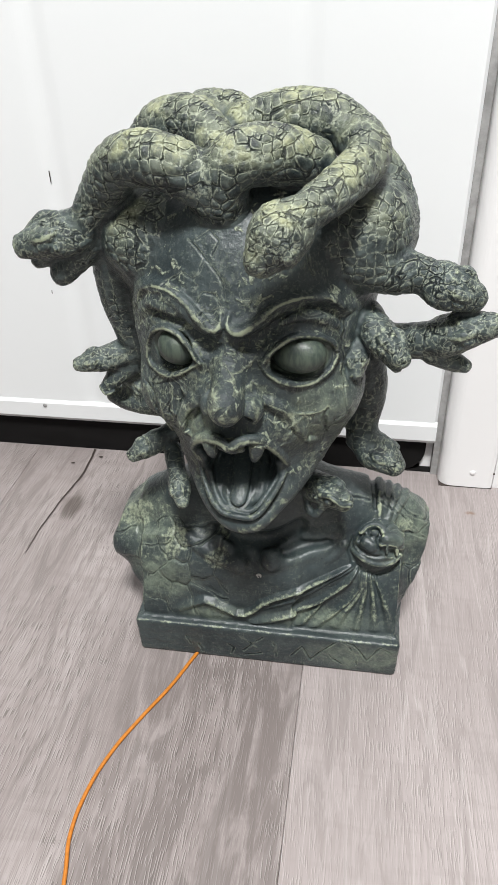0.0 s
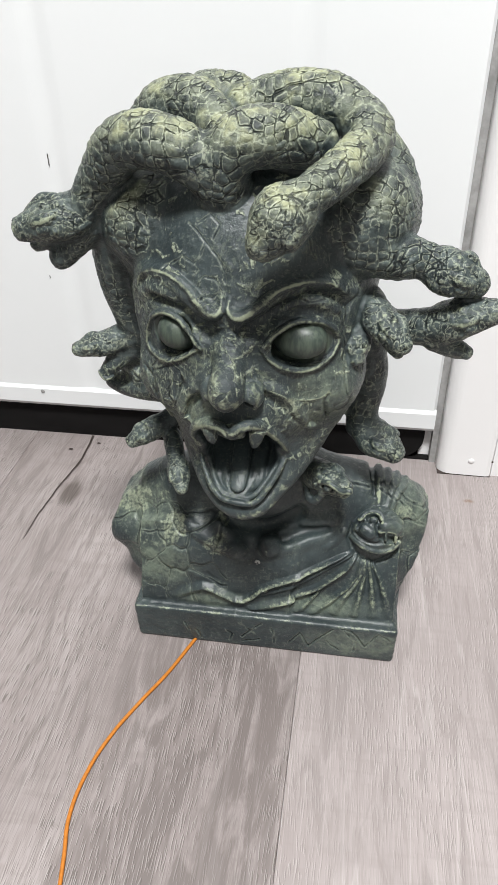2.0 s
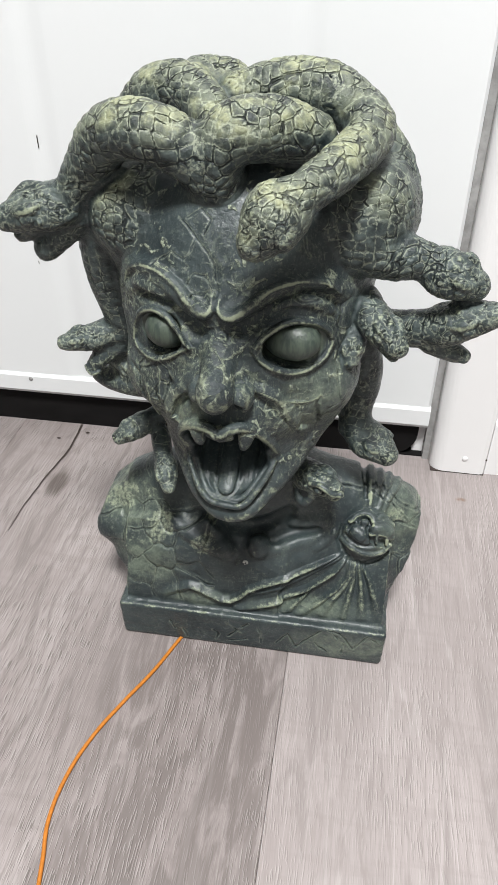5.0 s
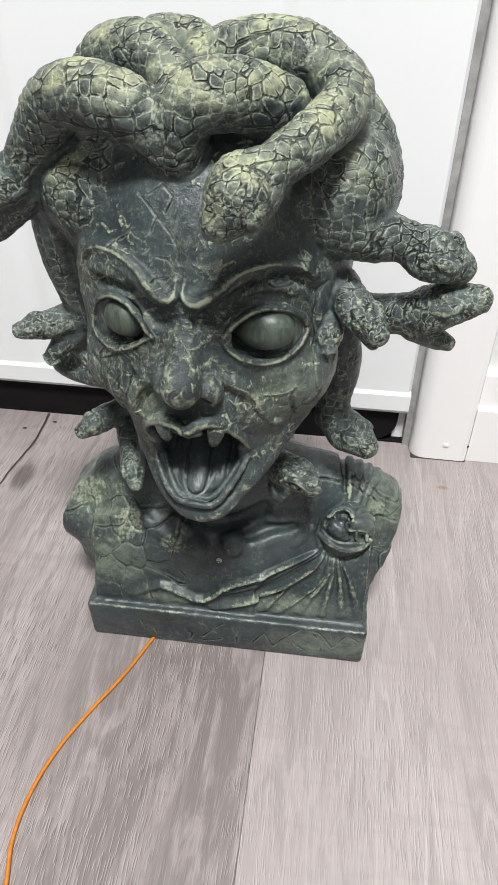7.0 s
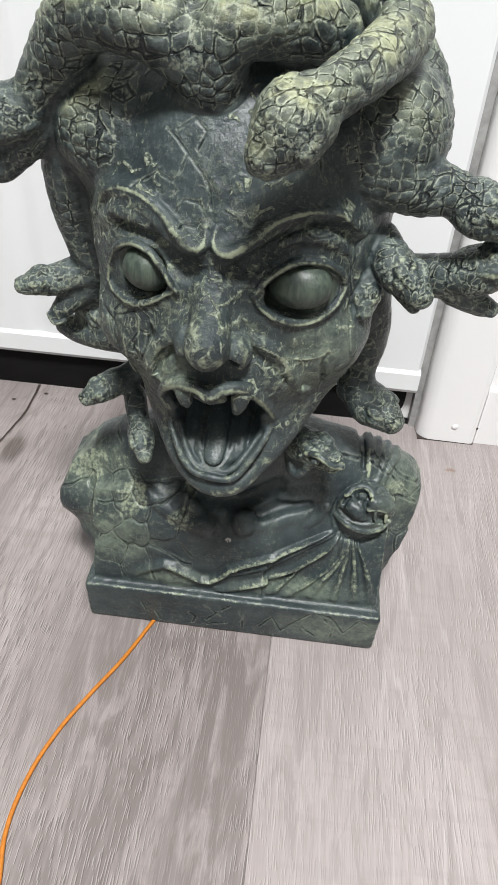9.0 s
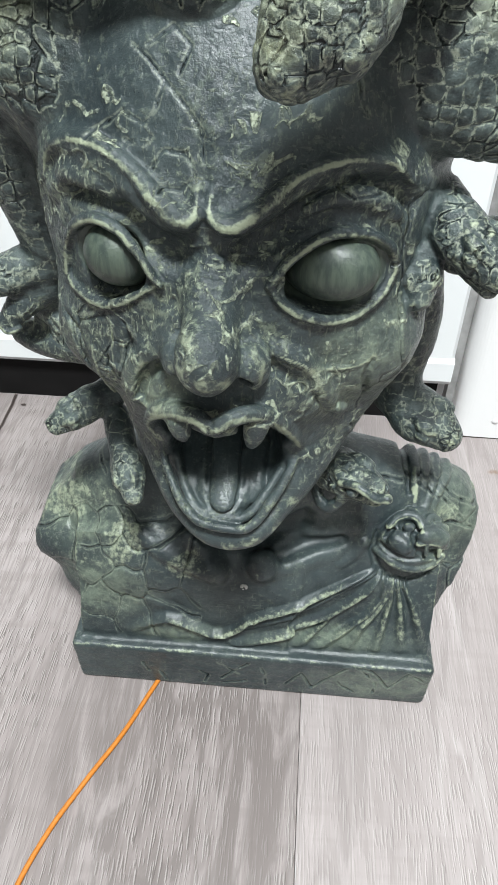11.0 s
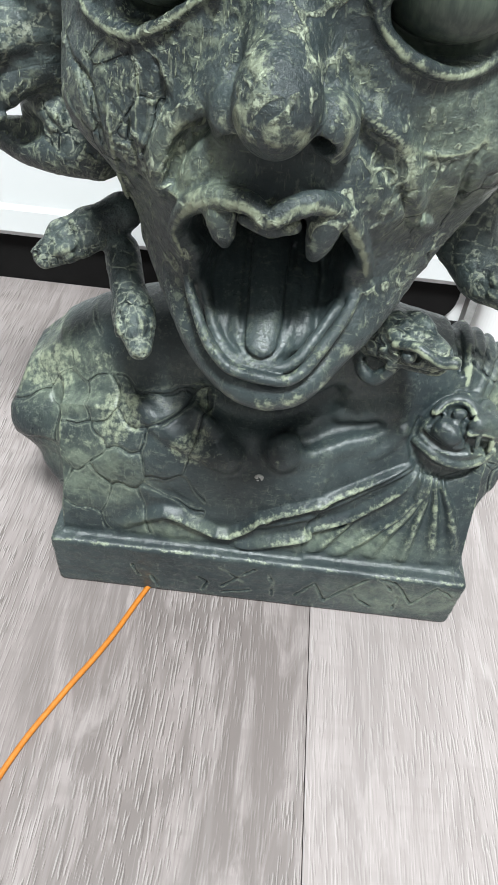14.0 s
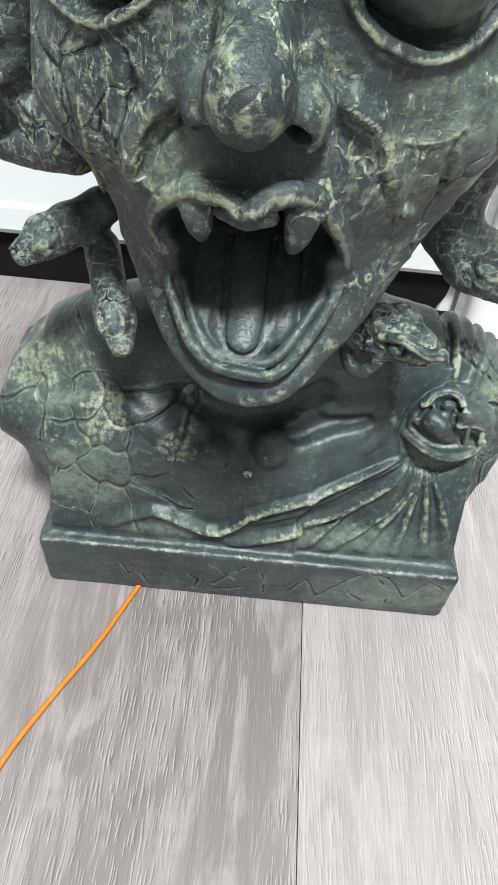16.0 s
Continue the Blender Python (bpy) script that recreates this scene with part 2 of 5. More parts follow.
SCREW_STEEL = make_plain("screw_steel", (0.35, 0.35, 0.33), 0.3)
RESIN = make_bust_resin()


# ---- building helpers ----
def part(name, bm, material, parent=None, label="", smooth=False):
    mesh = bpy.data.meshes.new(name)
    bm.to_mesh(mesh)
    bm.free()
    mesh.materials.append(material)
    if smooth:
        mesh.shade_smooth()
    ob = new(name, mesh)
    ob.parent = parent
    if label:
        ob["label"] = label
    return ob


def box(bm, a, b, bevel=0.0):
    c = [(p + q) / 2 for p, q in zip(a, b)]
    made = bmesh.ops.create_cube(bm, size=1.0, matrix=Matrix.LocRotScale(c, None, [abs(q - p) for p, q in zip(a, b)]))
    if bevel:
        edges = {e for v in made["verts"] for e in v.link_edges}
        bmesh.ops.bevel(bm, geom=list(edges), offset=bevel, segments=2, profile=0.6, affect="EDGES")
    return bm


def boxed(name, a, b, material, bevel=0.0, parent=None, label=""):
    return part(name, box(bmesh.new(), a, b, bevel), material, parent, label)


def extruded(name, profile, z0, z1, material, parent=None, label="", axis="z", smooth=False):
    """A moulding: a closed profile drawn along an axis (z: profile in x, y; x: profile in y, z)."""
    bm = bmesh.new()
    rings = []
    for s in (z0, z1):
        rings.append([bm.verts.new((u, v, s) if axis == "z" else (s, u, v)) for u, v in profile])
    n = len(profile)
    for i in range(n):
        bm.faces.new((rings[0][i], rings[0][(i + 1) % n], rings[1][(i + 1) % n], rings[1][i]))
    bm.faces.new(rings[0][::-1])
    bm.faces.new(rings[1])
    bmesh.ops.recalc_face_normals(bm, faces=bm.faces)
    return part(name, bm, material, parent, label, smooth)


# ---- the room ----
DOOR_Y = 0.288            # face of the door
EDGE_X = 0.154            # its free edge
BOTTOM = 0.043            # height of its lower edge
SEAM_X = 0.0335           # a joint between two floor planks


def build_floor():
    floor = tagged(boxed("floor", (-2.0, -2.0, -0.03), (2.0, 0.75, -0.004), DARK_SEAM), "grey-beige wood-look vinyl plank floor with dark joints", "floor", kind="structure")
    wide, long_, gap = 0.36, 1.22, 0.00018
    for i in range(-6, 6):
        x0 = SEAM_X + i * wide
        shift = (0.37, 0.91, 0.1, 0.66)[i % 4]
        for j in range(-3, 2):
            y0 = j * long_ + shift
            a = (max(x0 + gap, -2.0), max(y0 + gap, -2.0), -0.004)
            b = (min(x0 + wide - gap, 2.0), min(y0 + long_ - gap, 0.296), 0.0)
            if b[1] - a[1] > 0.02 and b[0] - a[0] > 0.02:
                tone = 0.75 if i == 0 else (0.05, 0.4, 0.6)[(i + j) % 3] if i != -1 else 0.30
                boxed("plank", a, b, FLOOR_WOOD, 0.0003, floor).color = (tone, tone, tone, 1)
    return floor


def build_floor_marks(floor):
    """The printed crack beside a knot, with two short dashes."""
    rng = random.Random(4)
    bm = bmesh.new()
    line = []
    for i in range(25):
        s = i / 24
        line.append((-0.2535 - 0.006 * s + 0.0032 * math.sin(7 * s) - 0.022 * max(0, s - 0.55) ** 1.4 + rng.uniform(-0.0007, 0.0007), 0.293 - 0.19 * s, 0.0011 * (1 - s) ** 0.7 + 0.0003))
    left = [bm.verts.new((x - w, y, 0.0012)) for x, y, w in line]
    right = [bm.verts.new((x + w, y, 0.0012)) for x, y, w in line]
    for i in range(24):
        bm.faces.new((left[i], right[i], right[i + 1], left[i + 1]))
    for x, y in ((-0.2715, 0.262), (-0.2415, 0.278)):
        bmesh.ops.create_circle(bm, cap_ends=True, segments=10, radius=0.0020, matrix=Matrix.LocRotScale((x, y, 0.0012), None, (1.3, 0.8, 1)))
    mark = part("wood_crack", bm, CRACK_AND_GAP_BROWN, floor, "dark brown crack printed in the wood grain")
    return mark


def build_door():
    door = tagged(new("door_1"), "closed white painted door with shallow upright grooves", "door", kind="structure")
    f, t = DOOR_Y, 0.040
    x_left = -0.66
    # leaf: flat panels between shallow upright grooves, over a bevelled bottom rail
    profile = [(x_left, f + t), (x_left, f)]
    for x in (-0.238, 0.006):
        profile += [(x - 0.002 + 0.019 * (i / 8 - 1), f + 0.0008 * (1 - math.cos(i * math.pi / 8))) for i in range(9)]
        profile += [(x - 0.002 + 0.016 * i / 8, f + 0.0008 * (1 + math.cos(i * math.pi / 8))) for i in range(1, 9)]
    profile += [(EDGE_X - 0.003, f), (EDGE_X, f + 0.003), (EDGE_X, f + t)]
    extruded("leaf", profile, BOTTOM + 0.030, 2.03, WHITE_DOOR, door)
    sweep = [(x_left, BOTTOM + 0.002), (0.146, BOTTOM + 0.002)] + [(0.118 + 0.028 * math.sin(radians(a)), 0.0295 - 0.0285 * math.cos(radians(a))) for a in range(90, -1, -15)] + [(x_left, 0.001)]
    bm = bmesh.new()
    sides = [[bm.verts.new((x, y, z)) for x, z in sweep] for y in (0.2965, 0.3015)]
    for i in range(len(sweep)):
        j = (i + 1) % len(sweep)
        bm.faces.new((sides[0][i], sides[0][j], sides[1][j], sides[1][i]))
    bm.faces.new(sides[0][::-1])
    bm.faces.new(sides[1])
    bmesh.ops.recalc_face_normals(bm, faces=bm.faces)
    part("sweep", bm, BLACK_SWEEP_AND_GAP, door, "black rubber sweep with a rounded end")
    rail = [(f + t, BOTTOM), (f + 0.010, BOTTOM), (f + 0.002, BOTTOM + 0.002), (f - 0.003, BOTTOM + 0.008), (f - 0.003, BOTTOM + 0.0265), (f - 0.0005, BOTTOM + 0.030), (f + t, BOTTOM + 0.030)]
    extruded("bottom_rail", rail, x_left, EDGE_X, WHITE_DOOR, door, axis="x")
    bm = bmesh.new()
    bmesh.ops.create_uvsphere(bm, u_segments=12, v_segments=8, radius=0.0026, matrix=Matrix.LocRotScale((-0.304, f - 0.0032, 0.0665), None, (1, 0.4, 1)))
    part("nail_head", bm, GREY_SEAL, door, smooth=True)
    bm = bmesh.new()
    for x, z, s in ((-0.2475, 0.331, 0.011), (-0.2685, 0.2105, 0.0035)):
        box(bm, (x - 0.0004, f - 0.0003, z - s / 2), (x + 0.0004, f + 0.0005, z + s / 2))
    part("scratch", bm, CRACK_AND_GAP_BROWN, door)
    return door


def build_door_frame():
    frame_ = tagged(new("door_frame"), "white painted door casing with a rounded inner edge and chipped foot", "door frame", kind="structure")
    f = DOOR_Y
    boxed("seal", (EDGE_X + 0.0003, f + 0.004, 0.0), (EDGE_X + 0.0076, f + 0.05, 2.05), GREY_SEAL, 0, frame_, "grey rubber door seal")
    x0 = EDGE_X + 0.0078
    bow = [(x0 + 0.016 * (1 - math.cos(radians(a))), f - 0.003 - 0.0135 * math.sin(radians(a))) for a in range(0, 91, 9)]
    profile = [(x0, f + 0.05)] + bow + [(x0 + 0.054, f - 0.0172), (x0 + 0.058, f - 0.0160), (x0 + 0.060, f - 0.012), (x0 + 0.060, f + 0.05)]
    extruded("casing", profile, 0.0014, 2.11, WHITE_TRIM, frame_)
    extruded("casing", [(-x - 0.496, y) for x, y in profile], 0.0, 2.11, WHITE_TRIM, frame_)
    # solid strip: the shadow line under the casing put into its colour
    boxed("gap", (x0 + 0.001, f - 0.0165, 0.0), (x0 + 0.059, f + 0.04, 0.0014), CRACK_AND_GAP_BROWN, 0, frame_, "dark brown strip under the casing for the shaded gap")
    boxed("stop", (x0 - 0.0001, f - 0.0035, 0.0), (x0 + 0.0075, f + 0.03, 0.055), WHITE_TRIM, 0.0015, frame_, "white painted strip at the foot of the seal")
    boxed("jamb", (EDGE_X - 0.012, 0.305, 0.0), (EDGE_X + 0.001, 0.33, 0.05), WHITE_TRIM, 0.001, frame_, "white painted jamb")
    bm = bmesh.new()
    bmesh.ops.create_uvsphere(bm, u_segments=12, v_segments=8, radius=0.0030, matrix=Matrix.LocRotScale((0.1975, f - 0.0175, 0.0215), None, (1.1, 0.35, 1)))
    part("nail_head", bm, WHITE_TRIM, frame_, smooth=True)
    # a small dark dot on the casing
    bm = bmesh.new()
    bmesh.ops.create_uvsphere(bm, u_segments=8, v_segments=6, radius=0.0011, matrix=Matrix.LocRotScale((0.2205, f - 0.0165, 0.0215), None, (1, 0.4, 1.4)))
    part("dark_dot", bm, CRACK_AND_GAP_BROWN, frame_, smooth=True)
    boxed("head", (-0.72, f - 0.015, 2.05), (0.23, f + 0.05, 2.11), WHITE_TRIM, 0.004, frame_)
    # black strip: the darkness under the door put into the colour
    boxed("gap_strip", (-0.70, 0.2965, -0.004), (EDGE_X + 0.016, 0.42, 0.0015), BLACK_SWEEP_AND_GAP, 0.001, frame_, "thin black strip under the door for the dark gap")
    return frame_


def build_walls():
    f = DOOR_Y + 0.002
    h = 2.4
    def wall(name, a, b, m=UNSEEN_WALL_GREY, label="plain painted wall"):
        return tagged(boxed(name, a, b, m), label, "wall", kind="structure")
    wall("wall_north_right", (EDGE_X + 0.068, f, 0), (2.0, f + 0.12, h), CEILING_PAINT)
    # the other walls are unseen, added to close the room and limit bounced light
    wall("wall_north_left", (-2.0, f, 0), (-0.725, f + 0.12, h))
    wall("wall_north_top", (-0.70, f, 2.08), (EDGE_X + 0.068, f + 0.12, h))
    # unseen black panel: the unlit room's darkness put into the colour
    wall("wall_behind_door", (-0.75, f + 0.14, 0), (0.3, f + 0.2, h), BLACK_SWEEP_AND_GAP, "black panel behind the door that stands for an unlit room")
    wall("wall_south", (-2.0, -2.1, 0), (2.0, -2.0, h))
    wall("wall_east", (2.0, -2.1, 0), (2.1, f + 0.12, h))
    wall("wall_west", (-2.1, -2.1, 0), (-2.0, f + 0.12, h))
    # unseen ceiling, added to close the room; its tone sets the bounced light
    tagged(boxed("ceiling", (-2.1, -2.1, h), (2.1, f + 0.3, h + 0.1), CEILING_PAINT), "plain white ceiling", "ceiling", kind="structure")
    board = [(f, 0.0), (f - 0.0150, 0.0), (f - 0.0150, 0.066), (f - 0.0135, 0.069), (f - 0.0105, 0.070), (f - 0.0105, 0.106), (f - 0.0080, 0.110), (f, 0.111)]
    tagged(extruded("baseboard", board, EDGE_X + 0.0679, 2.0, WHITE_TRIM, axis="x"), "white painted baseboard with a moulded top", "baseboard", kind="structure")
    tagged(extruded("baseboard", board, -2.0, -0.745, WHITE_TRIM, axis="x"), "white painted baseboard with a moulded top", "baseboard", kind="structure")


def build_cord():
    """A thin orange flex that runs from under the plinth over the floor."""
    path = [(-0.040, 0.045), (-0.0600, -0.0005), (-0.0742, -0.036), (-0.0898, -0.067), (-0.1040, -0.099), (-0.1125, -0.132), (-0.1135, -0.164), (-0.1075, -0.189), (-0.1010, -0.22), (-0.088, -0.30), (-0.080, -0.38), (-0.090, -0.55), (-0.02, -0.8)]
    curve = bpy.data.curves.new("cord", "CURVE")
    curve.dimensions, curve.bevel_depth, curve.bevel_resolution, curve.resolution_u = "3D", 0.0015, 3, 10
    sp = curve.splines.new("BEZIER")
    sp.bezier_points.add(len(path) - 1)
    for p, (x, y) in zip(sp.bezier_points, path):
        p.co = (x, y, 0.0017)
        p.handle_left_type = p.handle_right_type = "AUTO"
    bent = bpy.data.objects.new("bent", curve)
    scene.collection.objects.link(bent)
    mesh = bpy.data.meshes.new_from_object(bent.evaluated_get(bpy.context.evaluated_depsgraph_get()))
    bpy.data.objects.remove(bent)
    mesh.materials.clear()
    mesh.materials.append(CORD_ORANGE)
    mesh.shade_smooth()
    return tagged(new("cord", mesh), "thin orange cord on the floor from under the bust", "cord")


the_floor = build_floor()
build_floor_marks(the_floor)
build_door()
build_door_frame()
build_walls()
build_cord()

# ---- sculpting: a distance field on a grid, turned into one mesh ----
class Clay:
    """A block of clay: forms are joined to it or cut from it, then skinned."""

    def __init__(self, low, high, step):
        self.low, self.step = np.array(low, np.float32), step
        self.n = np.ceil((np.array(high) - low) / step).astype(int) + 1
        self.body = np.full(self.n, 0.02, np.float32)
        self.scaly = np.full(self.n, 0.02, np.float16)
        self.cracks, self.crests, self.rubs, self.plates, self.heads = [], [], [], [], []

    def window(self, a, b):
        i = np.clip(np.floor((np.array(a) - self.low) / self.step).astype(int), 0, self.n - 1)
        j = np.clip(np.ceil((np.array(b) - self.low) / self.step).astype(int) + 1, 1, self.n)
        axes = [(self.low[k] + self.step * np.arange(i[k], j[k])).astype(np.float32) for k in range(3)]
        x, y, z = axes[0][:, None, None], axes[1][None, :, None], axes[2][None, None, :]
        return tuple(slice(i[k], j[k]) for k in range(3)), x, y, z

    def join(self, sl, d, k):
        old = self.body[sl]
        h = np.clip(0.5 + 0.5 * (d - old) / k, 0, 1)
        self.body[sl] = d + (old - d) * h - k * h * (1 - h)

    def cut(self, sl, d, k):
        old = self.body[sl]
        h = np.clip(0.5 - 0.5 * (old + d) / k, 0, 1)
        self.body[sl] = old + (-d - old) * h + k * h * (1 - h)

    def egg(self, c, r, k=0.008, cut=False, turn=(0, 0, 0), scaly=False):
        """An ellipsoid; turn in degrees."""
        c, r = np.array(c), np.array(r)
        big = r.max() + k + 0.006
        sl, x, y, z = self.window(c - big, c + big)
        m = np.array(Euler([radians(a) for a in turn]).to_matrix().transposed())
        p = [m[i, 0] * (x - c[0]) + m[i, 1] * (y - c[1]) + m[i, 2] * (z - c[2]) for i in range(3)]
        q = np.sqrt(sum((p[i] / r[i]) ** 2 for i in range(3)))
        g = np.sqrt(sum((p[i] / r[i] ** 2) ** 2 for i in range(3))) + 1e-6
        d = (q * (q - 1) / g).astype(np.float32)
        (self.cut if cut else self.join)(sl, d, k)
        if scaly:
            self.scaly[sl] = np.minimum(self.scaly[sl], d)

    def block(self, c, half, round_by, k=0.004, taper=0.0):
        """A rounded box, whose sides draw in downwards by taper."""
        c, half = np.array(c), np.array(half)
        sl, x, y, z = self.window(c - half - 0.02, c + half + 0.02)
        lean = taper * (c[2] + half[2] - z)
        q = [np.abs(x - c[0]) - half[0] + round_by + lean, np.abs(y - c[1]) - half[1] + round_by + lean, np.abs(z - c[2]) - half[2] + round_by]
        out = np.sqrt(sum(np.maximum(v, 0) ** 2 for v in q))
        d = out + np.minimum(np.maximum(np.maximum(q[0], q[1]), q[2]), 0) - round_by
        self.join(sl, d.astype(np.float32), k)

    def apron(self, rows, x0, x1, k):
        """A sloping front: rows of height and how far forward the surface stands there, between two sides (millimetres)."""
        rows = np.array(rows) / 1000
        sl, x, y, z = self.window((x0 / 1000 - 0.03, -0.02, rows[0, 0] - 0.01), (x1 / 1000 + 0.03, 0.14, rows[-1, 0] + 0.02))
        front = (np.interp(z.ravel(), rows[:, 0], rows[:, 1])[None, None] - y) * 0.9
        q = [front, x0 / 1000 - x + 0 * y + 0 * z, x - x1 / 1000 + 0 * y + 0 * z, z - rows[-1, 0] + 0 * x + 0 * y, y - 0.11 + 0 * x + 0 * z]
        d = np.maximum(np.maximum(np.maximum(q[0], q[1]), np.maximum(q[2], q[3])), q[4]) + 0 * x
        self.join(sl, d.astype(np.float32), k)

    def front(self, x, z):
        """How far forward the clay stands at x, z (millimetres)."""
        i = np.round((np.array((x / 1000, 0, z / 1000)) - self.low) / self.step).astype(int)
        solid = np.flatnonzero(self.body[i[0], :, i[2]] < 0)
        return 1000 * (self.low[1] + self.step * solid[0])

    def top(self, x, y):
        """How high the clay stands at x, y under the chin's level (millimetres)."""
        i = np.round((np.array((x / 1000, y / 1000, 0.165)) - self.low) / self.step).astype(int)
        solid = np.flatnonzero(self.body[i[0], i[1], : i[2]] < 0)
        return 1000 * (self.low[2] + self.step * solid[-1])

    def on(self, points, sink):
        """Rows of x, z, radius laid on the front of the clay, sunk by a share of the radius."""
        p = np.array(points, float)
        s = np.linspace(0, len(p) - 1, 3 * len(p) - 2)
        p = np.stack([np.interp(s, np.arange(len(p)), p[:, n]) for n in range(3)], 1)
        y = np.array([self.front(x, z) for x, z, _ in p])
        y = np.convolve(np.pad(y, 1, mode="edge"), (0.25, 0.5, 0.25), "valid")
        return [(x, d + sink * r, z, r) for (x, z, r), d in zip(p, y)]

    def trim(self, left, right, z0, z1, k=0.003):
        """Saw the sides off between two heights: rows of height and the width left standing there, in millimetres."""
        sl, x, y, z = self.window((-0.2, -0.2, z0), (0.2, 0.2, z1))
        l, r = np.array(left) / 1000, np.array(right) / 1000
        zz = z.ravel()
        near = np.minimum(np.abs(zz - z0), np.abs(zz - z1))
        fade = (np.clip((near - 0.001) / 0.006, 0, 1) - 1) * 0.02
        d = np.maximum(x - np.interp(zz, r[:, 0], r[:, 1])[None, None], np.interp(zz, l[:, 0], l[:, 1])[None, None] - x) * 0.93 + fade[None, None]
        d = np.broadcast_to(d, self.body[sl].shape)
        old = self.body[sl]
        h = np.clip(0.5 - 0.5 * (old - d) / k, 0, 1)
        self.body[sl] = old + (d - old) * h + k * h * (1 - h)

    def tube(self, points, k=0.004, cut=False, scaly=False, pale=False):
        """A body along a smooth line through points of x, y, z and radius in millimetres; pale: its crest is rubbed with the light wash."""
        p = np.array(points, float) / 1000
        if len(p) > 2:
            ends = np.vstack([2 * p[0] - p[1], p, 2 * p[-1] - p[-2]])
            fine = []
            for a, b, c, d in zip(ends, ends[1:], ends[2:], ends[3:]):
                for s in np.arange(0, 1, 0.25 if len(p) < 12 else 0.34):
                    fine.append(0.5 * (2 * b + (c - a) * s + (2 * a - 5 * b + 4 * c - d) * s * s + (3 * b - a - 3 * c + d) * s**3))
            p = np.vstack(fine + [p[-1]])
            p[:, 3] = np.maximum(p[:, 3], 0.0003)
        pad = p[:, 3].max() + k + 3 * self.step
        sl, x, y, z = self.window(p[:, :3].min(0) - pad, p[:, :3].max(0) + pad)
        best = np.full((x.size, y.size, z.size), 0.02, np.float32)
        i0 = np.array([s.start for s in sl])
        for a, b in zip(p, p[1:]):
            reach = max(a[3], b[3]) + k + 3 * self.step
            s2, u, v, w = self.window(np.minimum(a, b)[:3] - reach, np.maximum(a, b)[:3] + reach)
            part_of = tuple(slice(s2[n].start - i0[n], s2[n].stop - i0[n]) for n in range(3))
            e = b - a
            t = np.clip(((u - a[0]) * e[0] + (v - a[1]) * e[1] + (w - a[2]) * e[2]) / (e[:3] @ e[:3] + 1e-12), 0, 1)
            d = np.sqrt((u - a[0] - t * e[0]) ** 2 + (v - a[1] - t * e[1]) ** 2 + (w - a[2] - t * e[2]) ** 2) - (a[3] + t * e[3])
            best[part_of] = np.minimum(best[part_of], d)
        (self.cut if cut else self.join)(sl, best, k)
        if scaly:
            self.scaly[sl] = np.minimum(self.scaly[sl], best)
        if pale:
            self.crests.append(p)

    def crack(self, *points):
        """A thin crack along points in millimetres."""
        self.cracks.append(np.array(points) / 1000)

    def rub(self, strength, *points):
        """A broad smear of light wash along points in millimetres, the last number its reach."""
        self.rubs.append((strength, np.array(points) / 1000))

    def head(self, neck, nose, width, up=(0, -0.4, 1), gape=0.0):
        """A snake's head from its neck to its nose (millimetres): flat wedge, brow bumps with eyes, nostrils and the slit of the mouth."""
        neck, nose, up = np.array(neck, float), np.array(nose, float), np.array(up, float)
        d = nose - neck
        long_ = np.linalg.norm(d)
        d /= long_
        side = np.cross(d, up)
        side /= np.linalg.norm(side)
        up = np.cross(side, d)
        w = width
        self.heads.append(((neck + 0.62 * long_ * d) / 1000, (0.62 * long_ + 0.3 * w) / 1000))

        def at(along, across, above, r):
            return (*(neck + d * along * long_ + side * across * w + up * above * w), r * w)

        k = w * 0.0003
        self.tube([at(0.0, 0, 0, 0.66), at(0.3, 0, 0.06, 0.80), at(0.6, 0, 0.08, 0.70), at(0.94, 0, 0.0, 0.46)], k, scaly=True)
        for s in (-1, 1):
            self.tube([at(0.16, 0.46 * s, 0.0, 0.50), at(0.42, 0.44 * s, -0.02, 0.48), at(0.9, 0.14 * s, -0.03, 0.38)], k, scaly=True)
            self.tube([at(0.34, 0.46 * s, 0.62, 0.17), at(0.55, 0.54 * s, 0.60, 0.25), at(0.80, 0.32 * s, 0.42, 0.14)], 0.0006, pale=True)
            self.tube([at(0.55, 0.74 * s, 0.36, 0.19), at(0.62, 0.72 * s, 0.32, 0.19)], 0.0003)
            self.tube([at(0.36, 0.88 * s, -0.02, 0.11), at(0.70, 0.62 * s, -0.08, 0.14), at(1.0, 0.24 * s, -0.04, 0.15)], 0.0006, pale=True)
            self.tube([at(0.94, 0.20 * s, 0.30, 0.17), at(1.02, 0.20 * s, 0.22, 0.17)], 0.0006, pale=True)
            self.tube([at(1.04, 0.20 * s, 0.24, 0.07), at(1.12, 0.22 * s, 0.18, 0.06)], 0.0004, cut=True)
        # knobbed plates over the crown of the head
        for along, across, above, r in ((0.10, 0.0, 0.62, 0.22), (0.16, 0.34, 0.52, 0.20), (0.16, -0.34, 0.52, 0.20), (0.30, 0.16, 0.74, 0.20), (0.30, -0.16, 0.74, 0.20), (0.50, 0.0, 0.72, 0.20), (0.66, 0.16, 0.58, 0.16), (0.66, -0.16, 0.58, 0.16), (0.80, 0.0, 0.50, 0.17), (0.26, 0.62, 0.26, 0.20), (0.26, -0.62, 0.26, 0.20), (0.42, 0.82, 0.16, 0.16), (0.42, -0.82, 0.16, 0.16), (0.80, 0.46, 0.12, 0.15), (0.80, -0.46, 0.12, 0.15)):
            px, py, pz, pr = at(along, across, above, r)
            self.egg((px / 1000, py / 1000, pz / 1000), (pr / 1000,) * 3, 0.0006, scaly=True)
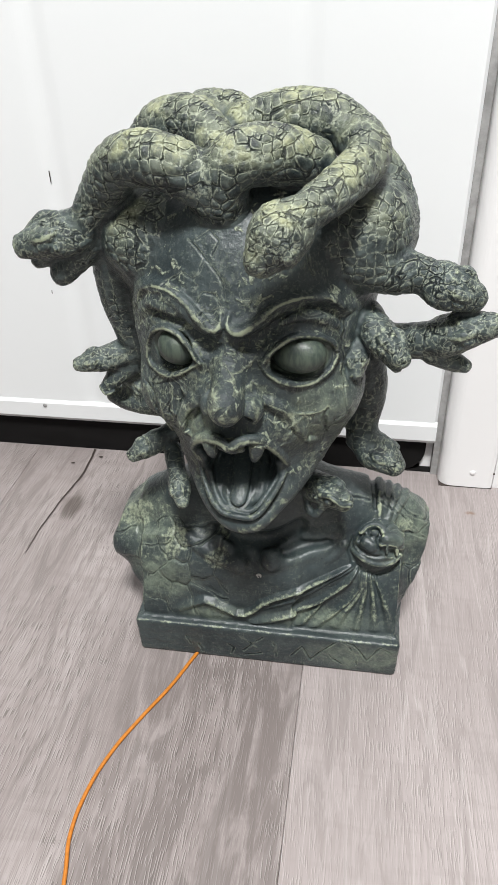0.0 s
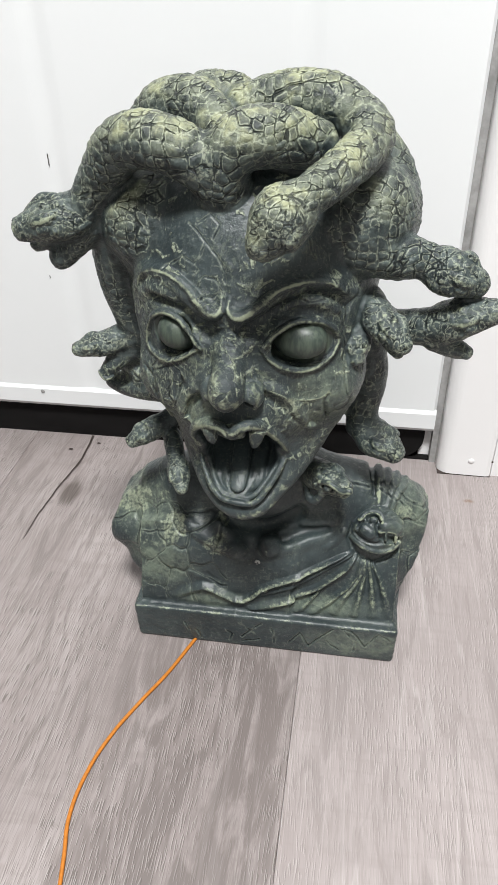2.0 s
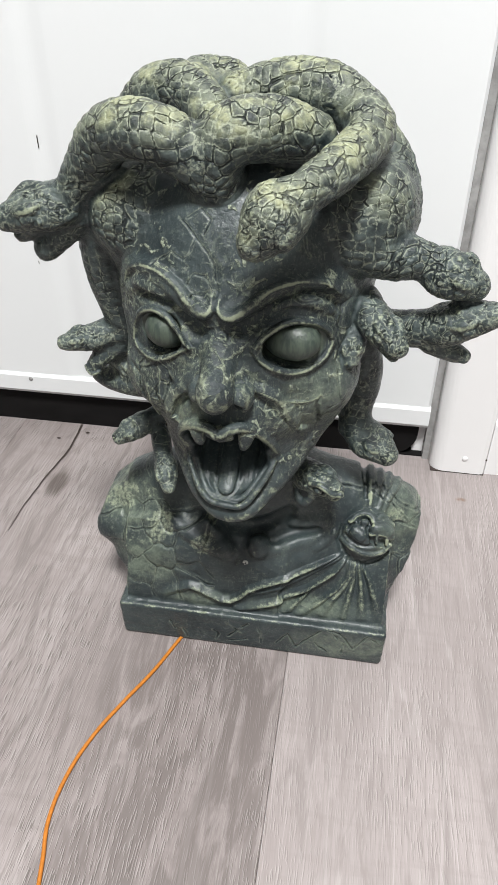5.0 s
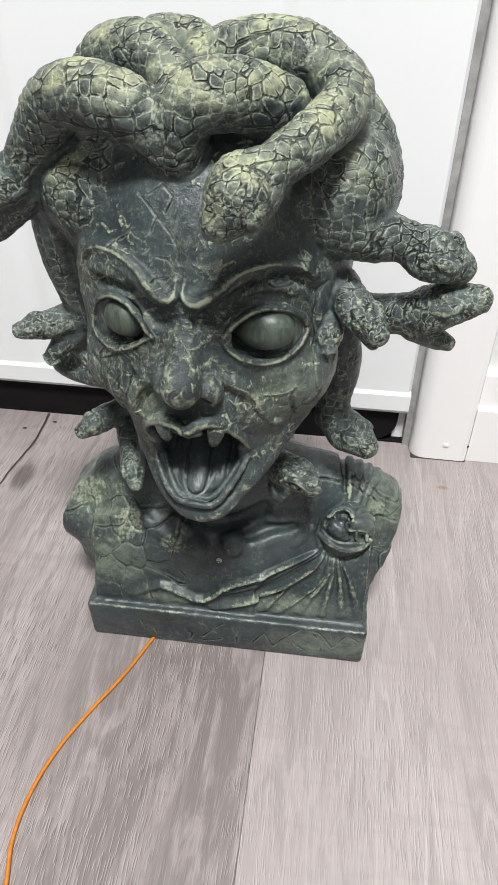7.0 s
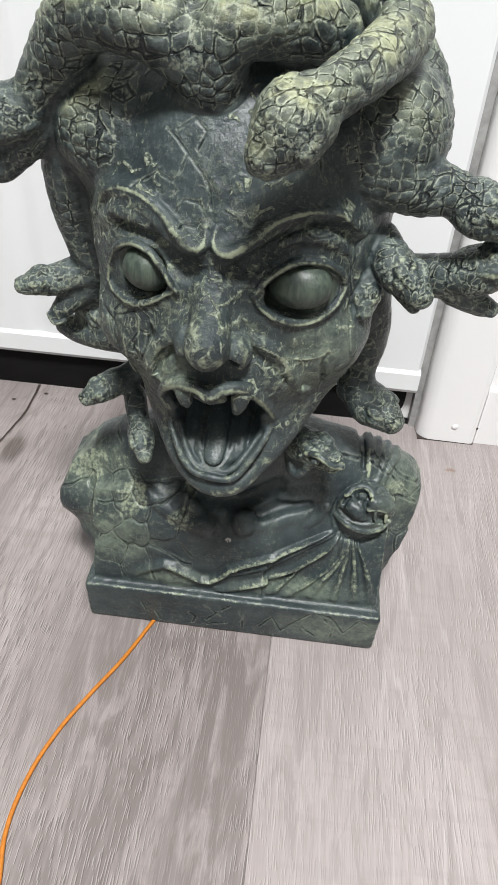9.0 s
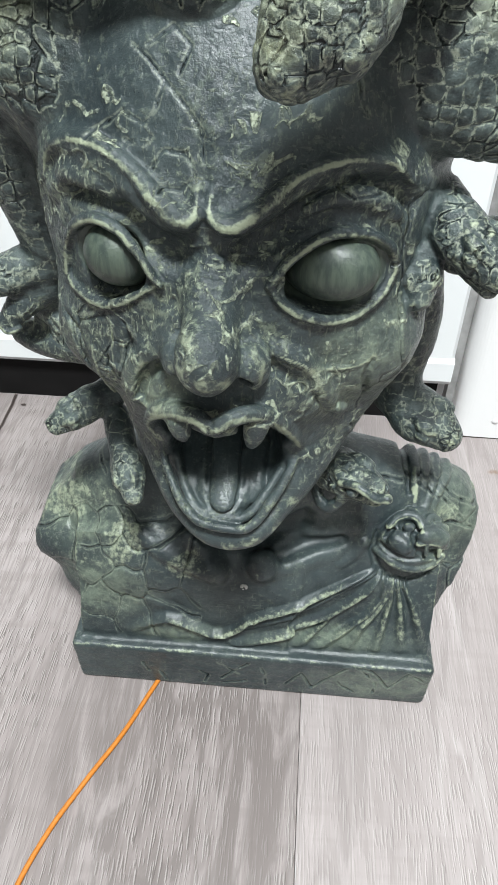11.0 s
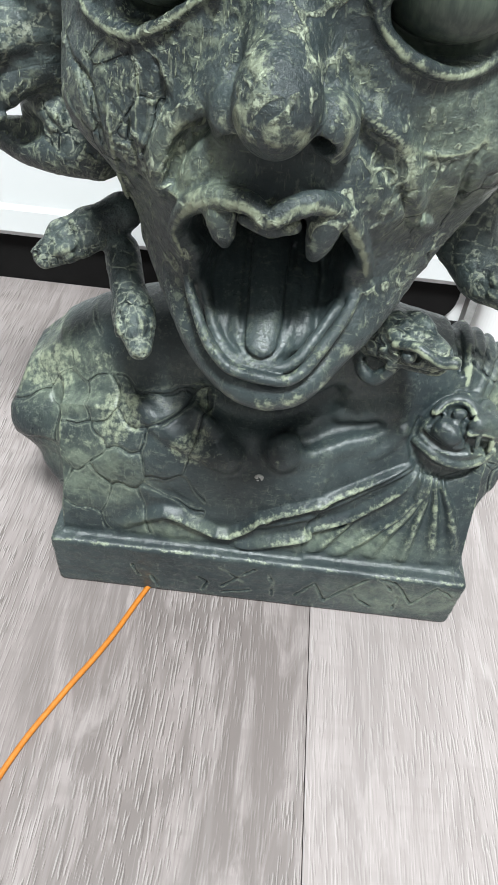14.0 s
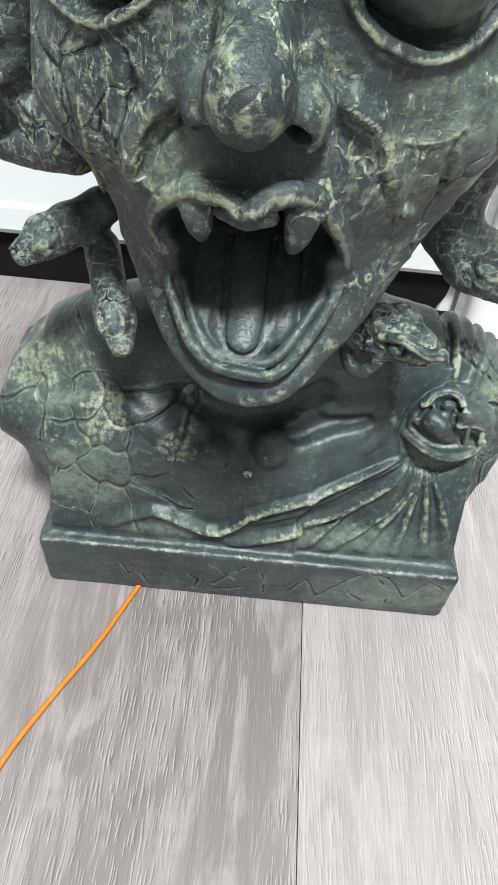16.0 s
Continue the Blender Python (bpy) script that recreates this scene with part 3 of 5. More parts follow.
        # lower jaw, dropped by gape, and the slit between
        self.tube([at(0.12, 0, -0.32, 0.42), at(0.5, 0, -0.42 - 0.6 * gape, 0.44), at(0.9, 0, -0.34 - 1.1 * gape, 0.30)], k, scaly=True)
        slit = 0.10 + 0.22 * gape
        low = -0.26 - 0.45 * gape
        self.tube([at(0.38, -0.95, -0.12, 0.05), at(0.62, -0.78, low, slit), at(0.98, -0.36, low, slit), at(1.1, 0, low, slit), at(0.98, 0.36, low, slit), at(0.62, 0.78, low, slit), at(0.38, 0.95, -0.12, 0.05)], 0.0005, cut=True)
        if gape > 0.2:
            self.tube([at(0.45, 0, low, slit), at(1.1, 0, low, slit * 1.3)], 0.0006, cut=True)

    def sample(self, grid, p):
        q = np.clip((p - self.low) / self.step, 0, self.n - 1.001)
        i = q.astype(int)
        f, out = q - i, 0
        for dx in (0, 1):
            for dy in (0, 1):
                for dz in (0, 1):
                    w = np.abs(1 - dx - f[:, 0]) * np.abs(1 - dy - f[:, 1]) * np.abs(1 - dz - f[:, 2])
                    out = out + w * grid[i[:, 0] + dx, i[:, 1] + dy, i[:, 2] + dz]
        return out

    def skin(self):
        """Vertices, quads and outward normals of the surface (surface nets)."""
        g = self.body
        g[0], g[-1], g[:, 0], g[:, -1], g[:, :, -1], g[:, :, 0] = 0.02, 0.02, 0.02, 0.02, 0.02, 0.02
        inside = g < 0
        n = self.n - 1
        count = np.zeros(n, np.uint8)
        for dx in (0, 1):
            for dy in (0, 1):
                for dz in (0, 1):
                    count += inside[dx : dx + n[0], dy : dy + n[1], dz : dz + n[2]]
        live = np.argwhere((count > 0) & (count < 8))
        number = np.full(n, -1, np.int32)
        number[tuple(live.T)] = np.arange(len(live))
        total, hits = np.zeros((len(live), 3)), np.zeros(len(live))
        corner = [np.array((a, b, c)) for a in (0, 1) for b in (0, 1) for c in (0, 1)]
        for a in corner:
            for axis in range(3):
                if a[axis]:
                    continue
                b = a.copy()
                b[axis] = 1
                va, vb = g[tuple((live + a).T)], g[tuple((live + b).T)]
                cross = (va < 0) != (vb < 0)
                t = np.where(cross, va / (va - vb + 1e-12), 0)
                at = np.repeat(a[None].astype(float), len(live), 0)
                at[:, axis] = t
                total[cross] += at[cross]
                hits += cross
        verts = self.low + self.step * (live + total / hits[:, None])
        quads = []
        for axis in range(3):
            u, v = [i for i in range(3) if i != axis]
            first = [slice(1, -1)] * 3
            second = [slice(1, -1)] * 3
            first[axis], second[axis] = slice(0, -1), slice(1, None)
            s0, s1 = inside[tuple(first)], inside[tuple(second)]
            for flip, mask in ((False, s0 & ~s1), (True, ~s0 & s1)):
                at = np.argwhere(mask)
                for i in (u, v):
                    at[:, i] += 1
                cells = []
                for du, dv in ((0, 0), (1, 0), (1, 1), (0, 1)):
                    c = at.copy()
                    c[:, u] -= du
                    c[:, v] -= dv
                    cells.append(number[tuple(c.T)])
                if flip != (axis == 1):
                    cells.reverse()
                quads.append(np.stack(cells, 1))
        quads = np.concatenate(quads)
        quads = quads[(quads >= 0).all(1)]
        e = self.step
        grad = np.stack([self.sample(g, verts + e * d) - self.sample(g, verts - e * d) for d in np.eye(3)], 1)
        grad /= np.linalg.norm(grad, axis=1, keepdims=True) + 1e-9
        return verts, quads, grad


clay = Clay((-0.178, -0.105, -0.004), (0.168, 0.15, 0.462), .0008)
# plinth, chest and shoulders
clay.block((0.0005, 0.062, 0.0195), (0.1115, 0.062, 0.0195), 0.0030, taper=0.03)
clay.apron([(34, 7), (44, 7.5), (63, 10), (88, 18), (112, 28)], -104, 22, 0.004)
clay.apron([(34, 8), (44, 10), (58, 16), (76, 23), (98, 32), (110, 40)], -6, 108, 0.004)
clay.egg((-0.004, 0.078, 0.084), (0.110, 0.067, 0.048), 0.014)
clay.tube([(-94, 42, 50, 15), (-103, 42, 62, 19), (-106, 48, 70, 20)], 0.008)
clay.egg((-0.108, 0.066, 0.084), (0.040, 0.038, 0.027), 0.006)
clay.tube([(95, 46, 48, 17), (104, 56, 68, 22), (112, 68, 92, 24), (112, 70, 104, 22)], 0.010)
clay.tube([(-122, 70, 84, 23), (-112, 69, 105, 23), (-80, 64, 124, 26.5), (-40, 61, 136, 30), (0, 62, 148, 34)], 0.010)
clay.tube([(116, 74, 94, 22), (112, 72, 112, 22), (78, 65, 131, 24), (40, 62, 138, 28), (0, 62, 148, 34)], 0.010)
clay.egg((-0.060, 0.046, 0.094), (0.050, 0.032, 0.034), 0.016, turn=(0, -20, 0))
clay.egg((0.056, 0.058, 0.100), (0.046, 0.030, 0.036), 0.016, turn=(0, 16, 0))
# flat cut arms under the shoulders, with the step of a plate on one side
clay.trim([(36, -112), (42, -109), (50, -107), (58, -117), (62, -121), (63, -130), (78, -136), (92, -137), (112, -129), (130, -110)],
          [(36, 112), (44, 110), (60, 115), (80, 122), (100, 127), (120, 129.5), (121, 128), (140, 116), (150, 102)], 0.036, 0.150, 0.0025)
# neck and skull
clay.tube([(-4, 70, 110, 40), (-6, 57, 165, 36), (-8, 50, 215, 38)], 0.012)
clay.egg((-0.009, 0.056, 0.335), (0.083, 0.078, 0.078), 0.01)
clay.egg((-0.009, 0.036, 0.297), (0.076, 0.066, 0.083), 0.015)
# the jaw narrows to the chin
clay.tube([(-9, 34, 262, 64), (-9, 24, 232, 50), (-8, 10, 212, 32), (-7, -4, 197, 16)], 0.012)
clay.tube([(-47.1, 12, 216, 8.5), (-38.8, -5, 203, 8), (-29.5, -18.5, 192, 7), (-18.3, -28.5, 186, 6.5), (-7.1, -31, 184, 6.6), (4, -29, 187, 6.5), (14.2, -18.5, 196, 7), (23.5, -7, 206, 8), (31, 8, 217, 8)], 0.009)
clay.tube([(50, 20, 270, 17), (42, 14, 244, 14), (28.2, 4, 222, 11), (16.1, -8, 206, 8)], 0.012)
# hair behind the cheeks
clay.egg((0.026, 0.078, 0.255), (0.052, 0.038, 0.066), 0.01)
clay.egg((-0.046, 0.078, 0.265), (0.050, 0.038, 0.060), 0.01)
# muzzle and cheekbones
clay.egg((-0.010, -0.010, 0.258), (0.036, 0.024, 0.021), 0.014)
clay.egg((-0.058, 0.006, 0.268), (0.020, 0.020, 0.018), 0.016)
clay.egg((0.042, 0.006, 0.268), (0.020, 0.020, 0.018), 0.016)
# scaly masses under the snakes
clay.egg((-0.070, 0.034, 0.362), (0.032, 0.035, 0.034), 0.008, scaly=True)
clay.egg((0.058, 0.036, 0.368), (0.034, 0.037, 0.034), 0.008, scaly=True)
# hollows under the brows
clay.tube([(-66.1, -5.6, 330.5, 3.5), (-49.7, -17.2, 330.3, 4.5), (-37.8, -24.0, 324.3, 6.0), (-28.8, -27.1, 317.9, 7.0), (-21.2, -28.9, 315.2, 6.5)], 0.005, cut=True)
clay.tube([(53.9, -1.1, 324.9, 3.5), (45.6, -7.9, 332.1, 4.0), (31.6, -17.1, 334.4, 4.5), (19.4, -23.0, 331.2, 5.5), (8.5, -26.5, 324.2, 6.5), (-1.1, -28.8, 317.8, 6.5)], 0.005, cut=True)
clay.tube([(-30.6, -28.0, 322.3, 4.0), (-23.0, -30.1, 318.0, 5.0), (-17.5, -31.0, 317.3, 4.0)], 0.003, cut=True)
clay.tube([(-10.2, -30.9, 317.7, 4.0), (-4.2, -31.0, 318.8, 5.0), (3.8, -29.1, 323.4, 4.0)], 0.003, cut=True)
# eyes: socket, ball, lids
clay.egg((-0.0494, -0.0200, 0.3062), (0.0168, 0.0125, 0.0152), 0.002, cut=True, turn=(0, 8, 18))
clay.egg((-0.0458, -0.0134, 0.3082), (0.0134, 0.0114, 0.0117), 0.0005, turn=(0, 12, 14))
clay.egg((0.0285, -0.0215, 0.3062), (0.0212, 0.0125, 0.0160), 0.002, cut=True, turn=(0, 0, -18))
clay.egg((0.0272, -0.0134, 0.3074), (0.0176, 0.0122, 0.0124), 0.0005, turn=(0, 0, -14))
clay.tube([(-69.7, -5.8, 295.6, 1.4), (-68.2, -6.9, 304.8, 1.6), (-64.0, -10.5, 314.4, 1.8), (-58.0, -15.1, 320.3, 1.9), (-51.2, -19.1, 322.6, 2.0), (-44.2, -22.6, 321.3, 2.0), (-40.2, -24.4, 317.9, 1.9), (-36.1, -26.7, 313.7, 1.7), (-32.5, -28.2, 307.8, 1.5), (-29.6, -29.0, 304.5, 1.2)], 0.0012, pale=True)
clay.tube([(-69.2, -4.8, 295.6, 1.4), (-67.4, -7.3, 292.2, 1.7), (-62.8, -11.6, 290.6, 1.9), (-57.9, -15.6, 289.8, 2.0), (-51.8, -18.9, 290.2, 1.9), (-44.9, -22.4, 293.8, 1.7), (-38.0, -25.3, 299.0, 1.5), (-31.4, -27.1, 303.8, 1.2)], 0.0012, pale=True)
clay.tube([(7.2, -29.2, 306.3, 1.4), (11.2, -28.6, 312.3, 1.6), (16.2, -25.8, 316.7, 1.8), (22.6, -23.5, 320.8, 2.0), (29.5, -20.6, 322.3, 2.1), (37.3, -16.1, 320.2, 2.1), (43.9, -12.1, 316.3, 2.1), (49.1, -7.3, 309.7, 1.8), (50.6, -6.5, 304.0, 1.5)], 0.0012, pale=True)
clay.tube([(8.0, -28.5, 305.8, 1.4), (10.1, -28.7, 301.5, 1.6), (13.8, -27.3, 297.5, 1.8), (19.5, -26.1, 293.9, 2.0), (26.5, -23.2, 290.8, 2.1), (33.9, -18.3, 289.3, 2.0), (40.6, -15.1, 291.6, 2.0), (47.0, -9.7, 295.4, 1.7), (50.4, -5.7, 303.3, 1.4)], 0.0012, pale=True)
# brows
clay.tube([(-76.3, 7.9, 326.7, 2.5), (-68.5, 1.0, 340.4, 4.0), (-55.2, -8.7, 343.5, 5.0), (-43.6, -15.4, 339.9, 5.5), (-32.8, -21.1, 332.1, 5.5), (-26.0, -23.1, 327.7, 5.5), (-19.0, -24.9, 327.9, 4.5), (-15.4, -23.9, 331.8, 2.5)], 0.004)
clay.tube([(-13.2, -24.9, 332.4, 2.5), (-9.5, -24.5, 328.2, 4.5), (-2.9, -25.0, 328.1, 5.5), (5.3, -23.2, 332.6, 5.5), (12.9, -19.6, 338.3, 5.0), (20.0, -17.3, 341.7, 5.0), (28.1, -12.6, 343.1, 4.5), (36.4, -8.9, 342.7, 4.0), (45.8, -3.3, 339.4, 3.6), (55.7, 6.3, 330.6, 2.6)], 0.004)
clay.tube([(-14.4, -22.0, 353.0, 1.0), (-14.0, -25.2, 341.0, 2.0), (-14.4, -27.1, 329.8, 2.2)], 0.0025, cut=True)
clay.tube([(-74.4, 1.6, 329.3, 1.0), (-70.3, -2.0, 339.0, 1.7), (-60.0, -9.6, 345.6, 2.0), (-48.1, -16.5, 345.6, 2.2), (-37.3, -22.5, 340.8, 2.6), (-30.1, -27.0, 334.5, 3.2), (-23.4, -29.2, 329.0, 3.6), (-18.8, -29.6, 328.4, 3.2), (-16.4, -28.0, 331.6, 1.8), (-16.0, -25.0, 337.0, 1.0)], 0.002, pale=True)
clay.tube([(-11.6, -25.8, 336.0, 1.0), (-12.0, -28.8, 330.9, 1.8), (-9.0, -30.8, 328.4, 3.0), (-4.2, -31.6, 327.8, 3.4), (3.0, -30.0, 332.0, 3.0), (12.1, -25.8, 338.8, 2.3), (18.2, -22.9, 342.6, 2.1), (27.2, -18.6, 344.4, 2.0), (36.3, -13.6, 344.0, 1.8), (45.7, -8.2, 340.6, 1.6), (52.6, -2.5, 333.0, 1.0)], 0.002, pale=True)
# puffed folds between brow and lid
clay.tube([(-70.0, -0.5, 326.0, 2.0), (-62.0, -8.0, 333.5, 3.0), (-53.0, -14.0, 334.0, 3.0), (-45.0, -17.5, 331.0, 2.0)], 0.006)
clay.tube([(18.0, -22.0, 330.0, 1.6), (28.0, -18.0, 333.0, 2.8), (39.0, -12.5, 331.0, 3.0), (48.0, -5.0, 323.5, 2.0)], 0.004)
# nose
clay.tube([(-12.0, -12.0, 340.0, 9.5), (-12.0, -16.0, 320.0, 9.5), (-12.5, -22.0, 304.0, 9.0), (-12.5, -29.0, 297.0, 9.0)], 0.006)
clay.egg((-0.0124, -0.0425, 0.2858), (0.0112, 0.0132, 0.0136), 0.004)
clay.tube([(-12.4, -34.0, 295.0, 7.6), (-12.2, -26.5, 304.0, 7.2)], 0.006)
clay.egg((0.0012, -0.0365, 0.2798), (0.0066, 0.0085, 0.0082), 0.0024)
clay.egg((-0.0245, -0.0320, 0.2790), (0.0062, 0.0085, 0.0086), 0.0040)
clay.tube([(-1.8, -52.0, 267.0, 3.4), (-1.0, -43.5, 274.6, 4.2), (-0.4, -36.5, 278.5, 3.8)], 0.001, cut=True)
clay.tube([(3.2, -30.0, 287.0, 2.2), (6.0, -34.0, 282.0, 2.6), (6.0, -37.0, 276.0, 2.4), (3.4, -37.5, 271.5, 1.8)], 0.0016, pale=True)
clay.tube([(-22.0, -44.0, 266.0, 4.0), (-23.4, -36.0, 273.4, 3.0)], 0.002, cut=True)
clay.egg((-0.0240, -0.0270, 0.2855), (0.0060, 0.0060, 0.0070), 0.004)
clay.egg((-0.0020, -0.0280, 0.2879), (0.0050, 0.0060, 0.0070), 0.004)
# folds of the cheeks
clay.tube([(-24.5, -28.9, 292.7, 3.0), (-29.3, -27.0, 284.7, 4.0), (-34.2, -26.9, 277.4, 4.4), (-38.9, -24.8, 271.7, 4.2), (-42.4, -24.3, 266.2, 3.8), (-44.6, -23.1, 258.5, 3.4), (-44.7, -21.4, 251.1, 2.5)], 0.004)
clay.tube([(-28.4, -28.3, 278.9, 2.0), (-31.1, -26.9, 274.8, 2.6), (-36.2, -26.7, 268.7, 2.5), (-39.5, -26.4, 262.8, 2.2), (-41.2, -25.1, 255.1, 1.5)], 0.003, cut=True)
clay.tube([(5.9, -29.6, 279.6, 0.8), (11.1, -29.2, 273.8, 1.2), (16.9, -27.6, 267.8, 1.3), (22.4, -25.8, 261.6, 1.2), (26.2, -22.6, 254.8, 0.8)], 0.003, cut=True)
clay.tube([(5.2, -29.9, 282.7, 2.0), (12.1, -28.0, 280.3, 3.0), (19.0, -25.7, 275.5, 3.4), (24.4, -22.4, 269.2, 3.2), (28.1, -21.3, 261.3, 2.8), (32.1, -16.5, 251.1, 2.0)], 0.003)
clay.tube([(31.8, -15.0, 247.1, 1.5), (39.8, -3.2, 239.9, 2.0), (59.1, 63.6, 211.1, 1.5)], 0.002)
clay.tube([(46.0, -15.5, 269.6, 1.0), (44.5, -14.8, 261.9, 1.4), (45.3, -5.7, 248.3, 1.0)], 0.0015, cut=True)
clay.tube([(-73.9, -4.9, 279.2, 1.0), (-67.5, -12.1, 276.2, 1.3), (-65.2, -14.3, 268.3, 1.3), (-63.3, -12.6, 258.5, 1.3), (-58.0, -12.2, 252.3, 1.2), (-52.7, -15.2, 250.4, 0.8)], 0.0012, cut=True)
clay.tube([(-46.0, -21.7, 285.3, 1.0), (-44.0, -22.3, 282.3, 1.3), (-44.6, -21.8, 274.5, 1.3), (-45.1, -22.9, 267.5, 0.9)], 0.0012, cut=True)
clay.tube([(-54.2, -18.4, 267.2, 0.9), (-53.4, -17.8, 260.0, 1.2), (-53.5, -15.7, 253.4, 0.9)], 0.0012, cut=True)
clay.tube([(-52.3, -18.8, 264.5, 1.0), (-47.3, -21.6, 263.1, 1.6), (-42.9, -24.2, 262.9, 1.2)], 0.0015)
# mouth
clay.egg((-0.0095, -0.0220, 0.2370), (0.0275, 0.0420, 0.0150), 0.004, cut=True)
clay.egg((-0.0092, -0.0240, 0.2200), (0.0242, 0.0400, 0.0180), 0.004, cut=True)
clay.egg((-0.0095, 0.0040, 0.2340), (0.0230, 0.0380, 0.0170), 0.004, cut=True)
clay.egg((-0.0090, -0.0270, 0.2075), (0.0160, 0.0320, 0.0120), 0.004, cut=True)
clay.tube([(-38.8, -15, 226, 1.3), (-41.4, -18.5, 235.2, 2), (-38.6, -25.5, 244.9, 2.5), (-34.2, -31, 251.6, 3), (-28.4, -35.6, 256.4, 3.3), (-20.7, -39.4, 258.6, 3.3), (-16.1, -41.6, 258, 3.2), (-11.6, -42.6, 255.2, 3), (-6.5, -42.6, 258.8, 3.2), (0.3, -40.4, 260.6, 3.3), (6.6, -35.6, 257.2, 3.2), (14.1, -28, 246.6, 3), (19.9, -19, 232, 2.3), (21.1, -13, 223.6, 1.6)], 0.002, pale=True)
clay.tube([(-38.2, -14, 222, 1.2), (-37.3, -16, 217.6, 1.5), (-34.3, -21, 211, 1.8), (-28.3, -29, 201.8, 2), (-20.7, -34.6, 196.4, 2.1), (-11.6, -36.6, 195, 2.2), (-1.7, -36.6, 194.4, 2.2), (4.1, -34.8, 196.8, 2.1), (10.3, -29.8, 204.6, 2.1), (16.9, -22.6, 214.6, 2), (20.2, -14, 220.4, 1.6)], 0.002)
# a crease round the chin under the lip
clay.tube([(-30.4, -29, 196.5, 0.9), (-19.2, -37, 191.4, 1.3), (-8.1, -39, 189.8, 1.5), (4, -37, 192, 1.3), (13.3, -27.5, 199.5, 0.8)], 0.002, cut=True)
# fangs, tongue and gums
clay.tube([(-25.4, -35.0, 251.5, 4.8), (-24.8, -35.4, 247.0, 3.8), (-24.0, -34.5, 242.6, 2.0)], 0.0012)
clay.tube([(4.2, -34.5, 253.0, 5.2), (3.4, -35.0, 247.4, 4.2), (2.4, -34.4, 241.8, 2.5)], 0.0012)
clay.tube([(-18.0, -38.0, 252.4, 2.4), (-11.6, -39.4, 250.6, 2.2), (-4.6, -39.0, 252.4, 2.4)], 0.0014)
clay.tube([(-10.4, 20.0, 214.0, 14.0), (-10.4, -6.0, 200.0, 14.0), (-10.2, -20.0, 194.0, 12.0)], 0.003)
for x, low, r in ((-25.4, -1.6, 3.4), (-20.6, -1.2, 3.4), (-13.8, 0.6, 3.8), (-10.4, 0.8, 4.0), (-7.0, 0.6, 3.8), (-0.2, -1.2, 3.4), (4.6, -1.6, 3.4)):
    near = 1 - abs(x + 10.4) / 60
    clay.tube([(x, 14.0, 222.5 + low, r), (x, -6.0, 212.0 + low, r), (-10.4 + (x + 10.4) * 0.96, -18.0, 205.6 + low, r), (-10.4 + (x + 10.4) * 0.84, -29.0 * near, 199.4 + low + 0.12 * abs(x + 10.4), r * 0.9)], 0.0016 if abs(x + 10.4) > 4 else 0.005)
for x in (-18.0, -2.8):
    clay.tube([(x, 6.0, 221.0, 1.4), (x, -8.0, 214.5, 1.5), (x * 0.96, -20.0, 208.0, 1.4), (-10.4 + (x + 10.4) * 0.8, -29.0, 202.4, 1.1)], 0.0008, cut=True)
clay.tube([(-18.0, -26.0, 203.4, 1.0), (-14.8, -31.4, 200.6, 1.1), (-10.4, -33.2, 199.4, 1.1), (-6.0, -31.4, 200.6, 1.1), (-2.8, -26.0, 203.4, 1.0)], 0.0008, cut=True)
clay.tube([(-31.7, -14, 211.6, 1.8), (-26.3, -24, 202.6, 2), (-19.4, -30.4, 197.6, 2.2), (-9.9, -32.6, 195.8, 2.2), (-0.1, -31, 196.8, 2.2), (7, -25.4, 203.4, 2), (13.9, -17, 212.4, 1.8)], 0.0012)
# drapery fanned out from under the brooch: height, half width at both ends and the crest's points of x and z
FOLDS = [
    (3.4, 1.6, 4.6, True, [(76, 103), (63.2, 98.2), (50.5, 92), (40.3, 86.6), (29.8, 82), (19.3, 77.4), (8.6, 72.4), (-2.1, 65), (-8.7, 56), (-15.7, 51), (-23, 50.4), (-31.9, 55), (-42.1, 60), (-50.3, 61.6), (-61, 56), (-72.2, 50.2)]),
    (1.5, 1.4, 3.4, False, [(75, 101.5), (51.2, 87), (31.3, 73.5), (14.8, 66.4), (-1.6, 58.8)]),
    (3.2, 1.8, 4.8, True, [(76, 100), (72.4, 95), (65.5, 85.4), (54.4, 75.4), (44.9, 66.6), (30.9, 58.6), (16.3, 52.4), (-9.2, 42)]),
    (2.0, 1.2, 3.4, True, [(49, 69), (44, 59.4), (35.8, 49.5), (27.9, 42)]),
    (2.4, 1.4, 3.6, True, [(77, 99), (76, 79), (69.2, 66.8), (57.8, 56), (47.6, 47.4), (39.9, 41.6)]),
    (2.2, 1.4, 3.6, True, [(78, 98), (79, 80), (73.6, 67.6), (66, 57), (59.6, 44.6)]),
    (2.6, 1.4, 3.6, True, [(79, 98), (81.4, 79), (79.6, 64.9), (75.6, 45)]),
    (2.2, 1.4, 4.2, True, [(81.4, 96), (87.4, 74), (89.3, 60), (91, 46)]),
    (2.2, 1.4, 4.4, True, [(84, 94), (94.4, 75), (99.6, 61.7), (102.5, 48)]),
]


def bone(k, sink, *points):
    """A collar bone or a cord of the throat, laid on the chest through points of x, z and radius."""
    clay.tube(clay.on(points, sink), k)


bone(0.007, 0.75, (2, 106.8, 4.5), (9.2, 103.4, 3.6), (21.2, 104.3, 2.8), (34.2, 107.9, 2.8), (47.2, 111.6, 2.2))
bone(0.004, 0.2, (-66, 122, 3), (-54, 114, 4), (-40, 106.5, 4.5), (-28, 101.2, 4.6), (-19, 97.6, 4.2))
bone(0.005, 0.3, (-35.6, 121, 3), (-29.5, 114, 4), (-21.7, 104, 4.2))
